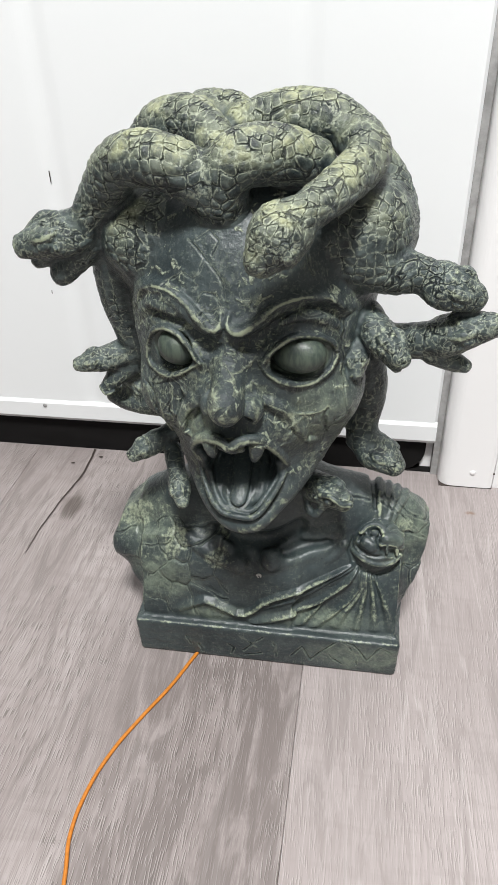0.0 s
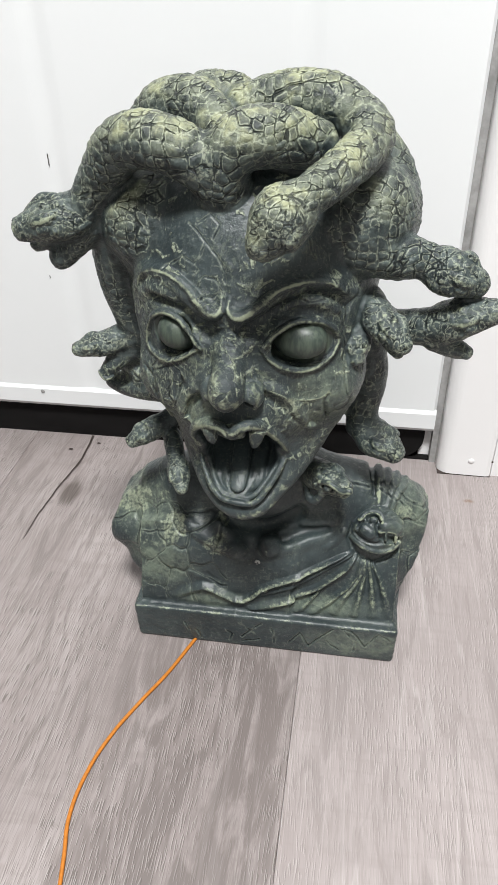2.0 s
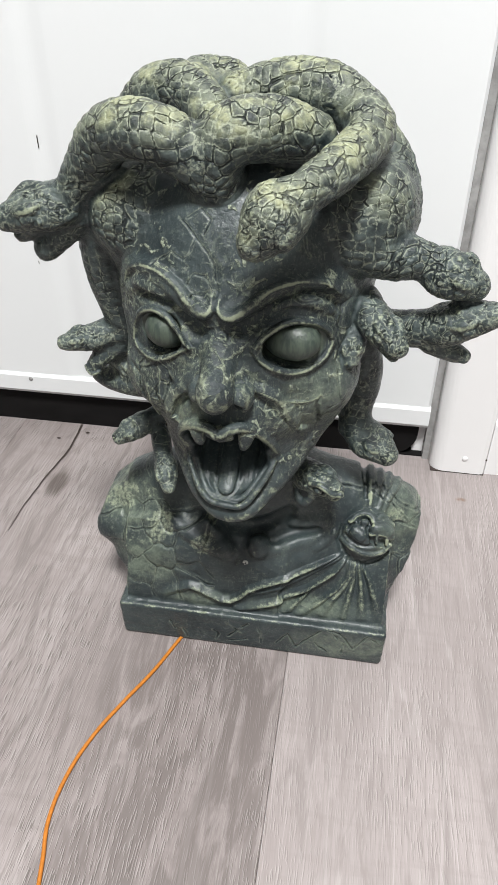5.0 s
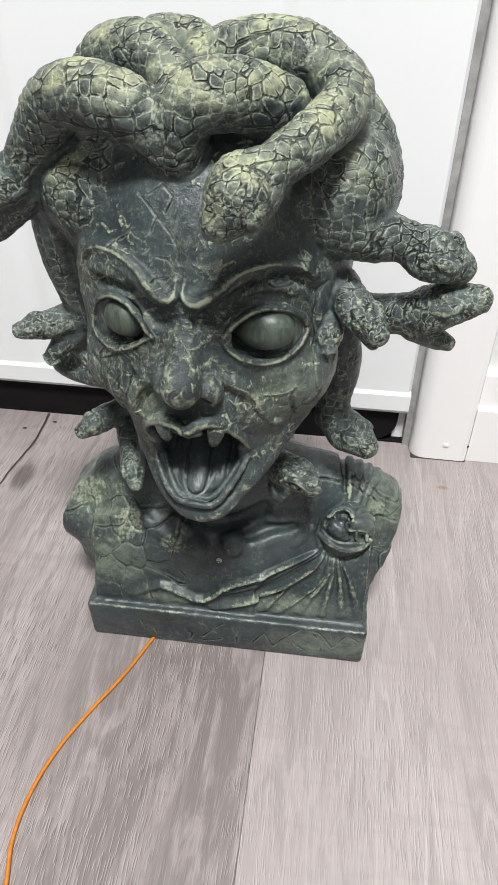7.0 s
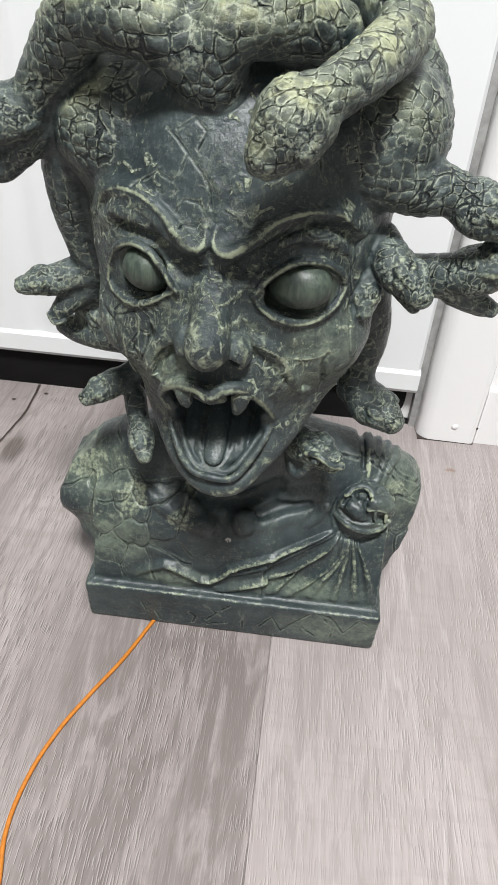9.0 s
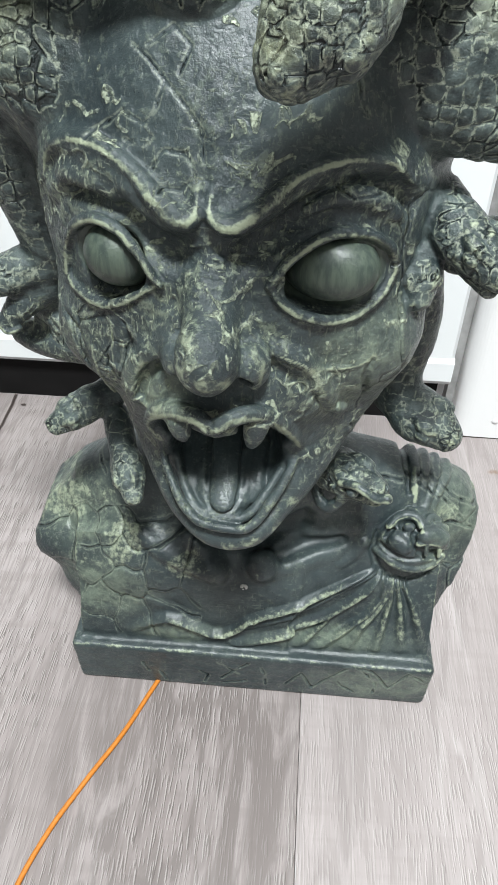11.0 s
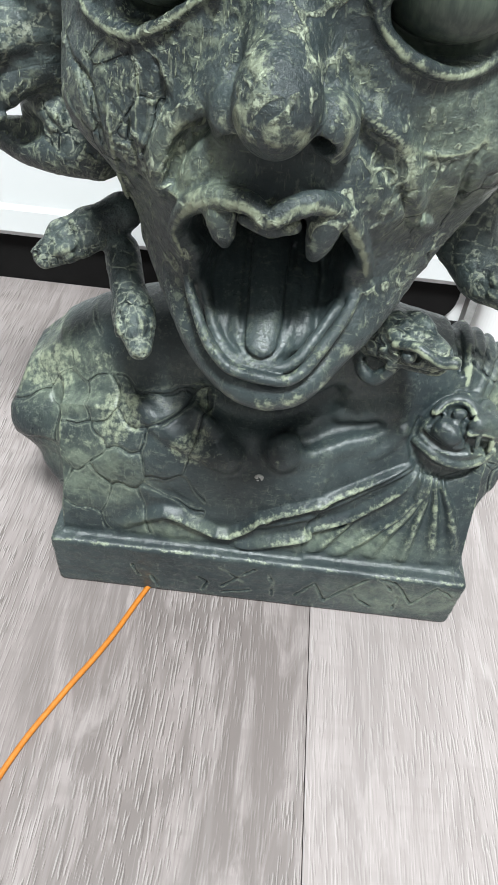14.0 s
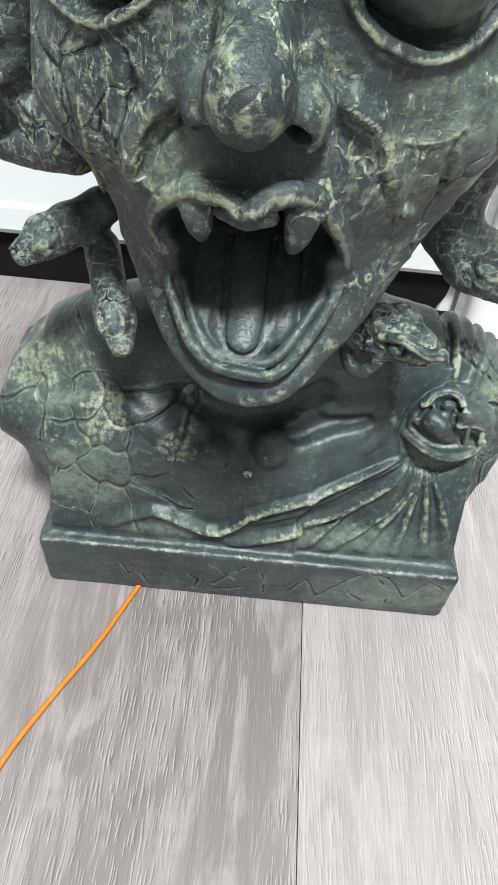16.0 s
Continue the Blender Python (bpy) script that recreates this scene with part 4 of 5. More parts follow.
bone(0.004, 0.0, (4.4, 111, 3.6), (5, 105, 5.2))
clay.tube(clay.on([(14, 110, 3), (26, 115, 3.6), (38, 117.5, 3.6), (48, 120, 3)], 0.3), 0.006, cut=True)
bone(0.006, 0.4, (31.4, 123, 4), (42.3, 123.3, 4.6), (54.7, 127, 4))
bone(0.003, 0.4, (49, 104.5, 2.2), (57, 110, 2.4), (62, 117, 2.2))
# the knobs where the collar bones meet the throat
clay.egg((-0.0215, (clay.front(-21.5, 103) + 3) / 1000, 0.1030), (0.0060, 0.0052, 0.0056), 0.008)
clay.egg((0.0060, (clay.front(6, 109) + 3.5) / 1000, 0.1090), (0.0064, 0.0058, 0.0085), 0.009)
SCREW_Y = clay.front(-4.4, 92.6)
clay.tube([(1.6, clay.front(1.6, 66) - 1, 66.5, 1.3), (2.6, clay.front(2.6, 66) + 3, 66.5, 1.3)], 0.0004, cut=True)
# brooch: a small snarling beast's head in a groove
clay.tube(clay.on([(69, 122, 1.6), (67, 113, 2.0), (70, 103, 2.2), (77, 94, 2.2), (88, 89.5, 2.0), (99, 94, 1.8), (107, 103, 1.4)], 0.1), 0.002, cut=True)
clay.egg((0.0880, 0.0380, 0.1150), (0.0208, 0.0165, 0.0205), 0.0006)
clay.egg((0.0900, 0.0440, 0.1020), (0.0150, 0.0140, 0.0130), 0.003)


def boss(r, *points, sink=0.3, k=0.0008, cut=False, pale=False):
    """A stroke laid on the upturned face of the brooch, through points across and up from its middle."""
    rows = []
    for across, up in points:
        u, v = across / 20.8, up / 20.5
        w = max(0.06, 1 - u * u - v * v) ** 0.5
        reach = 1 - sink * r / 18
        rows.append((88 + 20.8 * reach * u, 38 + 16.5 * reach * (0.62 * v - 0.78 * w), 115 + 20.5 * reach * (0.78 * v + 0.62 * w), r))
    clay.tube(rows, k, cut=cut, pale=pale)


boss(5.4, (-10, -1), (-6, -4), sink=0.35, k=0.0012)
boss(4.8, (5, 3), (10, 4), (14, 2), sink=-0.1, k=0.001)
boss(3.2, (-6, 8), (-2, 8.5), (1, 6.5), sink=0.1, cut=True)
boss(2.5, (-4.4, 7.4), (-2.4, 7.6), sink=0.3, k=0.0003)
boss(2.6, (-13, 7), (-9, 12.5), (-3, 14.5), (1.5, 12.5), (3.5, 8.5), sink=-0.1, k=0.0006, pale=True)
boss(2.4, (6, 10.5), (9, 14), (12.5, 12.5), sink=-0.1, k=0.0006, pale=True)
boss(2.0, (10, 9), (13.5, 9), (17, 7.5), sink=-0.2)
boss(2.0, (-3, 17.5), (2, 17), (6, 18.5), sink=0.0, pale=True)
boss(1.8, (-15, 0), (-12.5, 6), cut=True)
boss(1.7, (-1, 2), (1, -4), (4, -5), cut=True)
boss(2.0, (2, -2), (6, -1), (12, -1), (17.5, -3), sink=-0.7, k=0.0005, pale=True)
boss(3.8, (5, -8), (10, -9), (15, -8), sink=0.0, cut=True)
boss(1.3, (6, -3), (6.5, -8), sink=-1.0, k=0.0004)
boss(1.3, (13.5, -4), (14, -9), sink=-1.0, k=0.0004)
boss(2.0, (-17, -5), (-10, -10.5), (-2, -13), (4, -12), sink=0.2, cut=True)
boss(2.6, (-18.5, -8), (-12, -13.5), (-4, -17.5), (4, -18), (12, -15), (17, -9), sink=-0.1, k=0.0006, pale=True)


# pleats over the shoulder
def pleat(r, *points, cut=False, pale=False):
    """A rib of cloth over the shoulder, laid on its top through points of x and y."""
    p = np.array(points, float)
    t = np.linspace(0, len(p) - 1, 7)
    rows = [(np.interp(v, range(len(p)), p[:, 0]), np.interp(v, range(len(p)), p[:, 1])) for v in t]
    clay.tube([(x, y, clay.top(x, y) - (0.0 if cut else 0.25 * r), r) for x, y in rows], 0.0012, cut=cut, pale=pale)


pleat(3.0, (80.5, 86), (81.5, 66), (84.5, 47), cut=True)
for x in (86.5, 93.5, 100.5, 107.0):
    pleat(2.7, (x + 0.16 * (x - 86), 88), (x, 64), (0.45 * x + 49, 44), pale=x < 90)
clay.crack((88.0, 56.0, 151.0), (95.0, 57.0, 148.0), (103.0, 59.0, 143.0), (110.0, 59.0, 135.0), (120.0, 60.0, 128.0), (130.0, 66.0, 122.0))
# cracks of forehead, cheeks, shoulders and chest
clay.crack((-37.2, -6.0, 372.6), (-31.5, -10.6, 369.5), (-26.2, -14.3, 364.6), (-19.2, -18.4, 358.3), (-15.0, -19.9, 352.5), (-14.1, -23.2, 343.9))
clay.crack((-31.9, -7.9, 372.8), (-24.0, -6.1, 377.8), (-18.4, -11.2, 373.4), (-21.9, -14.4, 366.4))
clay.crack((-53.2, -10.0, 346.9), (-47.4, -11.9, 350.6), (-40.1, -13.0, 355.4), (-32.8, -17.0, 353.2), (-29.4, -16.3, 357.1), (-26.2, -14.3, 364.6))
clay.crack((-39.9, -15.9, 348.1), (-32.6, -19.6, 346.6), (-30.8, -19.4, 349.9))
clay.crack((-30.9, -21.7, 340.7), (-26.6, -21.5, 346.6), (-19.1, -21.6, 346.3), (-16.7, -23.6, 340.5), (-21.2, -25.0, 335.8), (-28.2, -23.0, 336.3))
clay.crack((30.3, -2.1, 370.4), (32.4, -7.4, 359.5), (35.1, -7.4, 354.7))
clay.crack((26.9, -17.2, 336.5), (33.2, -14.9, 333.1), (45.6, -6.2, 332.7), (49.6, -3.2, 328.0))
clay.crack((-81.5, 11.2, 286.7), (-70.1, -9.5, 277.8), (-64.5, -12.1, 258.6), (-61.7, -1.4, 234.0))
clay.crack((-54.0, -18.8, 271.9), (-57.0, -11.6, 250.0), (-46.2, -19.8, 249.6))
clay.crack((12.2, -28.3, 276.5), (20.4, -24.3, 272.7), (24.0, -23.5, 262.2), (30.5, -13.7, 243.5), (35.6, -6.4, 237.6))
clay.crack((66.2, 54.8, 246.7), (59.7, -2.2, 262.2), (57.3, 65.2, 200.4))
clay.crack((67.8, 68.4, 219.6), (73.4, 71.6, 228.0))
clay.crack((42.2, 8.4, 229.5), (52.3, 65.0, 197.5), (62.5, 65.2, 206.0))
clay.crack((54.6, -2.0, 286.4), (64.0, 56.4, 231.5))
clay.crack((-91.7, 59.2, 146.5), (-86.2, 45.9, 142.6))
clay.crack((126.8, 73.6, 112.2), (111.6, 55.5, 121.1), (97.9, 46.5, 123.0))
clay.crack((129.8, 61.8, 83.3), (114.8, 50.3, 90.8), (105.0, 48.1, 96.1))
clay.crack((98.0, 37.3, 73.3), (110.5, 39.0, 63.5), (123.0, 45.8, 56.9))
clay.crack((87.6, 54.6, 148.5), (100.8, 58.1, 139.6), (125.9, 73.6, 112.1))
clay.crack((64.4, 48.2, 153.9), (73.3, 50.4, 152.0), (84.5, 52.6, 148.1))
# small pale wrinkles of the face
clay.tube([(7.1, -29.0, 281.5, 0.7), (16.1, -26.2, 277.9, 0.9), (24.1, -23.7, 271.3, 1.1), (30.1, -19.2, 256.4, 0.9), (32.9, -13.6, 246.2, 0.7)], 0.0009, pale=True)
clay.tube([(22.3, -23.6, 271.1, 0.7), (35.7, -18.4, 268.2, 1.1), (44.8, -15.5, 270.1, 0.7)], 0.0009, pale=True)
clay.tube([(-18.6, -27.3, 318.6, 0.7), (-11.7, -27.6, 320.6, 0.7)], 0.0009, pale=True)
clay.tube([(-13.8, -27.9, 315.4, 0.7), (-8.3, -29.4, 314.8, 1.1), (-9.5, -29.2, 307.0, 0.7)], 0.0009, pale=True)
clay.tube([(-16.7, -29.0, 308.8, 0.7), (-19.1, -28.8, 310.0, 1.1), (-22.3, -27.7, 305.5, 0.7)], 0.0009, pale=True)
clay.tube([(-4.4, -29.7, 301.1, 0.7), (-1.5, -29.3, 306.0, 0.7)], 0.0009, pale=True)
clay.tube([(-51.1, -19.3, 280.4, 0.7), (-51.8, -18.9, 268.3, 1.1), (-51.1, -19.4, 258.1, 0.7)], 0.0009, pale=True)
clay.tube([(-44.0, -22.5, 284.4, 0.7), (-40.0, -24.7, 278.3, 0.7)], 0.0009, pale=True)
clay.tube([(-60.6, -16.4, 274.3, 0.7), (-60.4, -14.4, 258.7, 1.1), (-61.1, 4.2, 233.5, 0.7)], 0.0009, pale=True)
clay.tube([(-10.7, -30.1, 300.8, 0.7), (-12.2, -29.4, 295.3, 1.1), (-8.8, -30.1, 293.3, 0.7)], 0.0009, pale=True)
clay.tube([(-44.0, -23.2, 252.2, 0.7), (-37.5, -27.9, 251.4, 1.1), (-33.2, -30.4, 254.5, 0.7)], 0.0009, pale=True)
# hollow under the chin
clay.tube([(-34.5, 28.5, 126.9, 4.0), (-21.8, 25.6, 121.1, 5.0), (-6.9, 25.5, 119.3, 5.0), (11.0, 29.7, 122.5, 5.0), (24.9, 32.5, 132.3, 4.0)], 0.008, cut=True)
# wash rubbed over nose, lip, shoulders and hem
clay.rub(0.55, (22, -15, 221, 4), (19, -23, 214, 4), (12, -30, 205, 4), (5, -35, 197, 4), (-2, -37, 195, 4))
clay.rub(0.35, (-39, -17, 217, 3), (-36, -22, 210, 3), (-30, -30, 201, 3), (-20, -36, 196, 3))
clay.rub(0.7, (-18, -30, 294, 8), (-14, -30, 288, 8), (-14, -30, 281, 8))
clay.rub(0.7, (-21, -29, 285, 8), (-24, -29, 276, 8))
clay.rub(0.7, (-7, -30, 285, 8), (-1, -31, 278, 8))
clay.rub(0.65, (-36, -29, 256, 6), (-31, -31, 259, 6), (-24, -34, 257, 6))
clay.rub(0.65, (11, -28, 279, 6), (19, -25, 277, 6), (26, -22, 268, 6), (31, -17, 253, 6))
clay.rub(0.65, (31, -19, 272, 6), (37, -18, 271, 6), (46, -14, 271, 6))
clay.rub(0.65, (-34, -26, 279, 6), (-39, -25, 272, 6), (-42, -25, 266, 6))
clay.rub(0.6, (12, -12, 187, 6), (19, -9, 197, 6), (26, -8, 211, 6))
clay.rub(0.6, (-42, 37, 154, 6), (-26, -12, 177, 6), (-12, -22, 174, 6))
clay.rub(0.6, (-6, -21, 172, 6), (6, -18, 174, 6))
clay.rub(0.6, (-20, -32, 185, 7), (-7, -36, 181, 7), (6, -32, 186, 7))
clay.rub(0.85, (-128, 60, 108, 17), (-100, 45, 128, 17), (-78, 36, 131, 15))
clay.rub(0.7, (-90, 35, 117, 15), (-69, 27, 120, 15))
clay.rub(0.6, (-25, 14, 106, 5), (-20, 13, 101, 5))
clay.rub(0.6, (4, 20, 115, 5), (5, 15, 107, 5))
clay.rub(0.4, (-100, 5, 49, 4), (-97, 1, 36, 4))
clay.rub(0.4, (62, 48, 156, 4), (71, 48, 151, 4))
clay.rub(0.5, (-35, 5, 57, 6), (-21, 5, 50, 6), (-9, 4, 53, 6))
clay.rub(0.5, (-7, 4, 62, 6), (6, 9, 70, 6), (20, 13, 77, 6))
clay.rub(0.5, (-27, -24, 331, 5), (-21, -26, 327, 5), (-17, -26, 330, 5))
clay.rub(0.5, (-11, -26, 331, 5), (-5, -26, 329, 5))
clay.rub(0.5, (-15, -27, 321, 5), (-10, -28, 314, 5))
clay.rub(0.5, (-19, -28, 310, 5), (-14, -29, 307, 5))
clay.rub(0.35, (-46, -21, 280, 6), (-33, -27, 280, 6))
clay.rub(0.35, (19, -25, 283, 6), (37, -17, 283, 6))
# broad cheek smear: pale wash, with light put into the colour
clay.rub(0.3, (26, -20, 276, 11), (40, -14, 268, 11), (46, -8, 256, 11))
clay.rub(0.35, (-12, -29, 302, 6), (-3, -29, 301, 6))
# plates of the shoulders and the side of the chest
clay.plates += [
    (-127.3, 57.3, 106.5),
    (-111.7, 52.5, 124.8),
    (-91.7, 42.4, 133.3),
    (-121, 42, 95),
    (-98.1, 35.9, 110),
    (-81.8, 27.4, 116.1),
    (-72, 27.1, 121.2),
    (-95, 27, 98),
    (-111, 30, 72),
    (-72.8, 13.8, 88),
    (-90.8, 12, 67),
    (-50, 11, 94.4),
    (-45.3, 12.8, 78),
    (-34.1, 12.3, 88.5),
    (-77, 22, 108.5),
    (-70.1, 7, 62),
    (-98, 8, 50),
    (-51.8, 9, 66),
    (-86.5, 47.6, 144.8),
    (-71.4, 34.3, 132.4),
    (118, 56, 106),
    (112, 60, 132),
    (124, 56, 72),
    (107, 40, 75),
]
# signs cut into the plinth
clay.crack((-18.9, 0.4, 30.9), (-12.3, 0.4, 24.8), (-5.6, 0.4, 19.1))
clay.crack((-17.4, 0.4, 13.1), (-9.2, 0.4, 23.2), (-0.4, 0.4, 32.7))
clay.crack((-17.2, 0.4, 7.5), (-2.2, 0.4, 12.0))
clay.crack((7.7, 0.4, 28.9), (10.2, 0.4, 19.8), (10.1, 0.4, 9.8))
clay.crack((23.0, 0.4, 12.3), (32.4, 0.4, 26.6))
clay.crack((32.4, 0.4, 26.6), (39.4, 0.4, 10.3), (49.9, 0.4, 24.4), (59.7, 0.4, 35.5))
clay.crack((66.0, 0.4, 36.5), (70.6, 0.4, 32.0), (78.2, 0.4, 22.6), (77.7, 0.4, 10.2))
clay.crack((78.8, 0.4, 29.8), (86.5, 0.4, 17.0), (96.9, 0.4, 35.3), (106.6, 0.4, 28.0))
clay.crack((54.9, 0.4, 19.9), (58.2, 0.4, 15.0), (65.7, 0.4, 9.6))
clay.crack((-30.5, 0.4, 19.4), (-25.8, 0.4, 14.8), (-28.2, 0.4, 7.2))
clay.crack((-56.8, 0.4, 15.7), (-53.4, 0.4, 6.4))
clay.crack((-67.1, 0.4, 24.4), (-63.6, 0.4, 14.4))
clay.crack((67.0, 0.4, 36.5), (74.3, 0.4, 35.0), (78.8, 0.4, 29.8))
# snakes of the crown
clay.tube([(54.9, 40.0, 417.5, 13.0), (61.0, 20.0, 412.0, 12.5), (49.6, -12.0, 406.0, 11.5), (38.0, -33.0, 401.0, 10.5), (29.0, -44.0, 397.0, 9.5)], 0.003, scaly=True)
clay.egg((0.0195, -0.0515, 0.3905), (0.0138, 0.0130, 0.0142), 0.003, scaly=True)
clay.head((26.0, -45.0, 396.0), (10.4, -57.0, 377.5), 15.5, (0.5, -1, 0.5), 0.3)
clay.tube([(-19.3, 5.0, 387.1, 12.0), (-28.7, 0.0, 401.2, 14.0), (-42.7, -4.0, 411.8, 15.0), (-61.6, -2.0, 415.3, 15.0), (-79.0, 8.0, 407.8, 14.5), (-96.0, 18.0, 386.9, 13.0), (-108.4, 20.0, 370.3, 11.0)], 0.004, scaly=True)
clay.head((-108.7, 20.0, 368.6), (-148.9, 12.0, 358.8), 16, (0.1, -0.5, 1), 0.55)
clay.tube([(-106.0, 24.0, 359.8, 10.0), (-116.1, 22.0, 350.1, 9.0), (-128.4, 20.0, 339.3, 8.0)], 0.003, scaly=True)
clay.tube([(-17.2, 0.0, 393.1, 13.0), (-13.1, -2.0, 408.4, 15.0), (-3.5, 0.0, 415.8, 16.0), (13.5, 8.0, 415.2, 16.0), (31.0, 18.0, 409.8, 13.0)], 0.006, scaly=True)
clay.tube([(-75.5, 60.0, 412.3, 12.0), (-61.7, 55.0, 421.2, 15.0), (-44.4, 48.0, 424.2, 15.0), (-26.1, 30.0, 417.3, 12.0), (-20.5, 10.0, 404.0, 10.0)], 0.004, scaly=True)
clay.tube([(-37.1, 70.0, 423.5, 16.0), (-23.2, 70.0, 423.0, 15.0)], 0.008, scaly=True)
clay.tube([(-12.2, 55.0, 420.2, 14.0), (14.4, 55.0, 425.9, 16.0), (37.5, 50.0, 425.2, 15.5), (51.9, 42.0, 418.9, 13.5), (58.7, 32.0, 414.2, 13.5)], 0.004, scaly=True)
clay.tube([(59.8, 60.0, 401.5, 16.0), (72.3, 55.0, 385.2, 16.5), (77.6, 48.0, 365.0, 16.5), (74.1, 40.0, 350.9, 16.0)], 0.006, scaly=True)
clay.tube([(42.6, 15.0, 365.8, 12.0), (59.4, 18.0, 355.3, 16.5), (78.0, 20.0, 349.0, 15.0), (94.0, 20.0, 346.0, 11.5), (104.0, 20.0, 343.0, 10.0)], 0.004, scaly=True)
clay.head((104.5, 19.0, 342.0), (131.0, 18.0, 332.6), 15.2, (0, -0.8, 1), 0)
clay.tube([(60.8, 28.0, 376.3, 13.0), (58.6, 24.0, 364.3, 14.0), (49.6, 25.0, 348.3, 11.0)], 0.006, scaly=True)
clay.tube([(81.6, 35.0, 294.1, 11.5), (98.8, 28.0, 298.6, 11.5), (115.0, 22.0, 305.2, 11.0)], 0.003, scaly=True)
clay.head((110.3, 24.0, 303.2), (143.4, 14.0, 318.8), 14, (0, -0.8, 1), 0.3)
clay.tube([(109.9, 24.0, 292.9, 8.0), (122.6, 22.0, 288.4, 6.5), (129.9, 20.0, 286.7, 4.5)], 0.003, scaly=True)
clay.tube([(65.7, 24.0, 314.9, 12.0), (71.3, 14.0, 312.2, 10.5)], 0.003, scaly=True)
clay.head((71.6, 14.0, 312.2), (90.0, -5.0, 300.1), 11.6, (0.6, -0.9, 0.6), 0.4)
clay.tube([(62.9, 22.0, 306.1, 9.0), (60.1, 14.0, 300.0, 8.0)], 0.003, scaly=True)
clay.head((61.4, 12.0, 301.8), (62.0, 1.0, 286.0), 9.0, (0, -1, 0.2), 0.25)
clay.tube([(-92.0, 35.0, 359.1, 16.0), (-97.5, 38.0, 337.5, 16.0), (-98.0, 43.0, 312.1, 15.0), (-93.0, 48.0, 284.1, 14.5)], 0.006, scaly=True)
clay.tube([(-98.0, 46.0, 273.0, 11.0), (-112.0, 41.0, 269.0, 9.5)], 0.003, scaly=True)
clay.head((-109.0, 41.0, 269.5), (-137.0, 34.0, 264.5), 9.8, (0, -0.6, 1), 0.1)
# its dropped lower jaw
clay.tube([(-100.0, 46.0, 262.0, 9.0), (-110.0, 42.0, 254.0, 7.5), (-117.0, 38.0, 247.0, 5.0)], 0.003)
clay.tube([(-121.5, 35.0, 247.0, 1.4), (-118.0, 33.0, 242.6, 1.6), (-112.5, 35.0, 243.4, 1.4)], 0.001, pale=True)
clay.tube([(-94.0, 54.0, 270.0, 12.0), (-96.0, 56.0, 250.0, 11.0), (-88.0, 55.0, 234.0, 11.0)], 0.006)
clay.tube([(-104.0, 52.0, 256.0, 8.0), (-106.0, 56.0, 240.0, 7.0)], 0.004)
# a gaping snake below it, with a hollow lower jaw
clay.tube([(-82.0, 48.0, 229.0, 11.0), (-98.0, 52.0, 227.0, 10.5), (-112.0, 55.0, 227.0, 9.0), (-120.0, 57.0, 227.5, 7.0)], 0.003)
clay.head((-86.0, 48.0, 230.0), (-106.0, 50.0, 249.0), 8.5, (-0.6, -0.8, 0.2), 0)
clay.tube([(-106.0, 46.0, 236.0, 4.5), (-113.0, 48.0, 233.5, 5.5), (-119.0, 50.0, 233.0, 4.0)], 0.002, cut=True)
clay.tube([(-72.2, 40.0, 208.4, 8.0), (-82.0, 34.0, 203.9, 7.5)], 0.003, scaly=True)
clay.head((-79.6, 34.0, 206.1), (-102.7, 25.0, 192.6), 9.5, (0, -0.7, 1), 0.1)
clay.tube([(-70.8, 32.0, 195.9, 7.0), (-66.4, 20.0, 186.5, 7.0), (-62.6, 12.0, 182.3, 7.0)], 0.003, scaly=True)
clay.head((-64.3, 16.0, 184.4), (-57.4, -2.0, 172.0), 8.8, (0, -1, 0.3), 0.15)
clay.tube([(69.3, 55.0, 204.1, 12.0), (78.3, 48.0, 198.4, 12.5)], 0.004, scaly=True)
clay.head((76.1, 50.0, 199.4), (96.2, 36.0, 192.2), 14.5, (0.3, -0.8, 1), 0)
clay.tube([(31.4, 42.0, 168.6, 11.0), (39.5, 30.0, 173.2, 11.5)], 0.003, scaly=True)
clay.head((37.7, 32.0, 172.5), (61.4, 8.0, 178.1), 13, (0.35, -0.6, 1), 0)
clay.tube([(46.3, 8.0, 180.1, 3.2), (49.7, 6.0, 179.4, 3.4)], 0.0008, cut=True)
clay.egg((0.0485, 0.0070, 0.1785), (0.0032, 0.0030, 0.0030), 0.0003)
clay.tube([(42.5, 10.0, 181.2, 1.6), (49.1, 5.0, 184.8, 2.2), (54.2, 2.0, 183.7, 2.2), (59.1, -1.0, 183.0, 2.4), (63.8, -2.0, 184.4, 2.6)], 0.001, pale=True)
clay.tube([(31.7, 30.0, 165.9, 3.0), (31.9, 24.0, 161.9, 3.0), (34.6, 19.0, 158.6, 3.2), (39.1, 16.0, 158.3, 3.2), (43.2, 14.0, 164.8, 3.0), (45.1, 13.0, 171.2, 3.0)], 0.0012)
clay.tube([(36.8, 20.0, 166.8, 2.2), (39.0, 14.0, 166.5, 2.8)], 0.001, cut=True)
clay.tube([(67.5, 60.0, 271.1, 13.5), (72.4, 62.0, 243.1, 13.0), (69.2, 60.0, 215.0, 11.5)], 0.006, scaly=True)
EYES = [(np.array((-0.0458, -0.0134, 0.3082)), np.array((0.0134, 0.0114, 0.0117))), (np.array((0.0272, -0.0134, 0.3074)), np.array((0.0176, 0.0122, 0.0124)))]


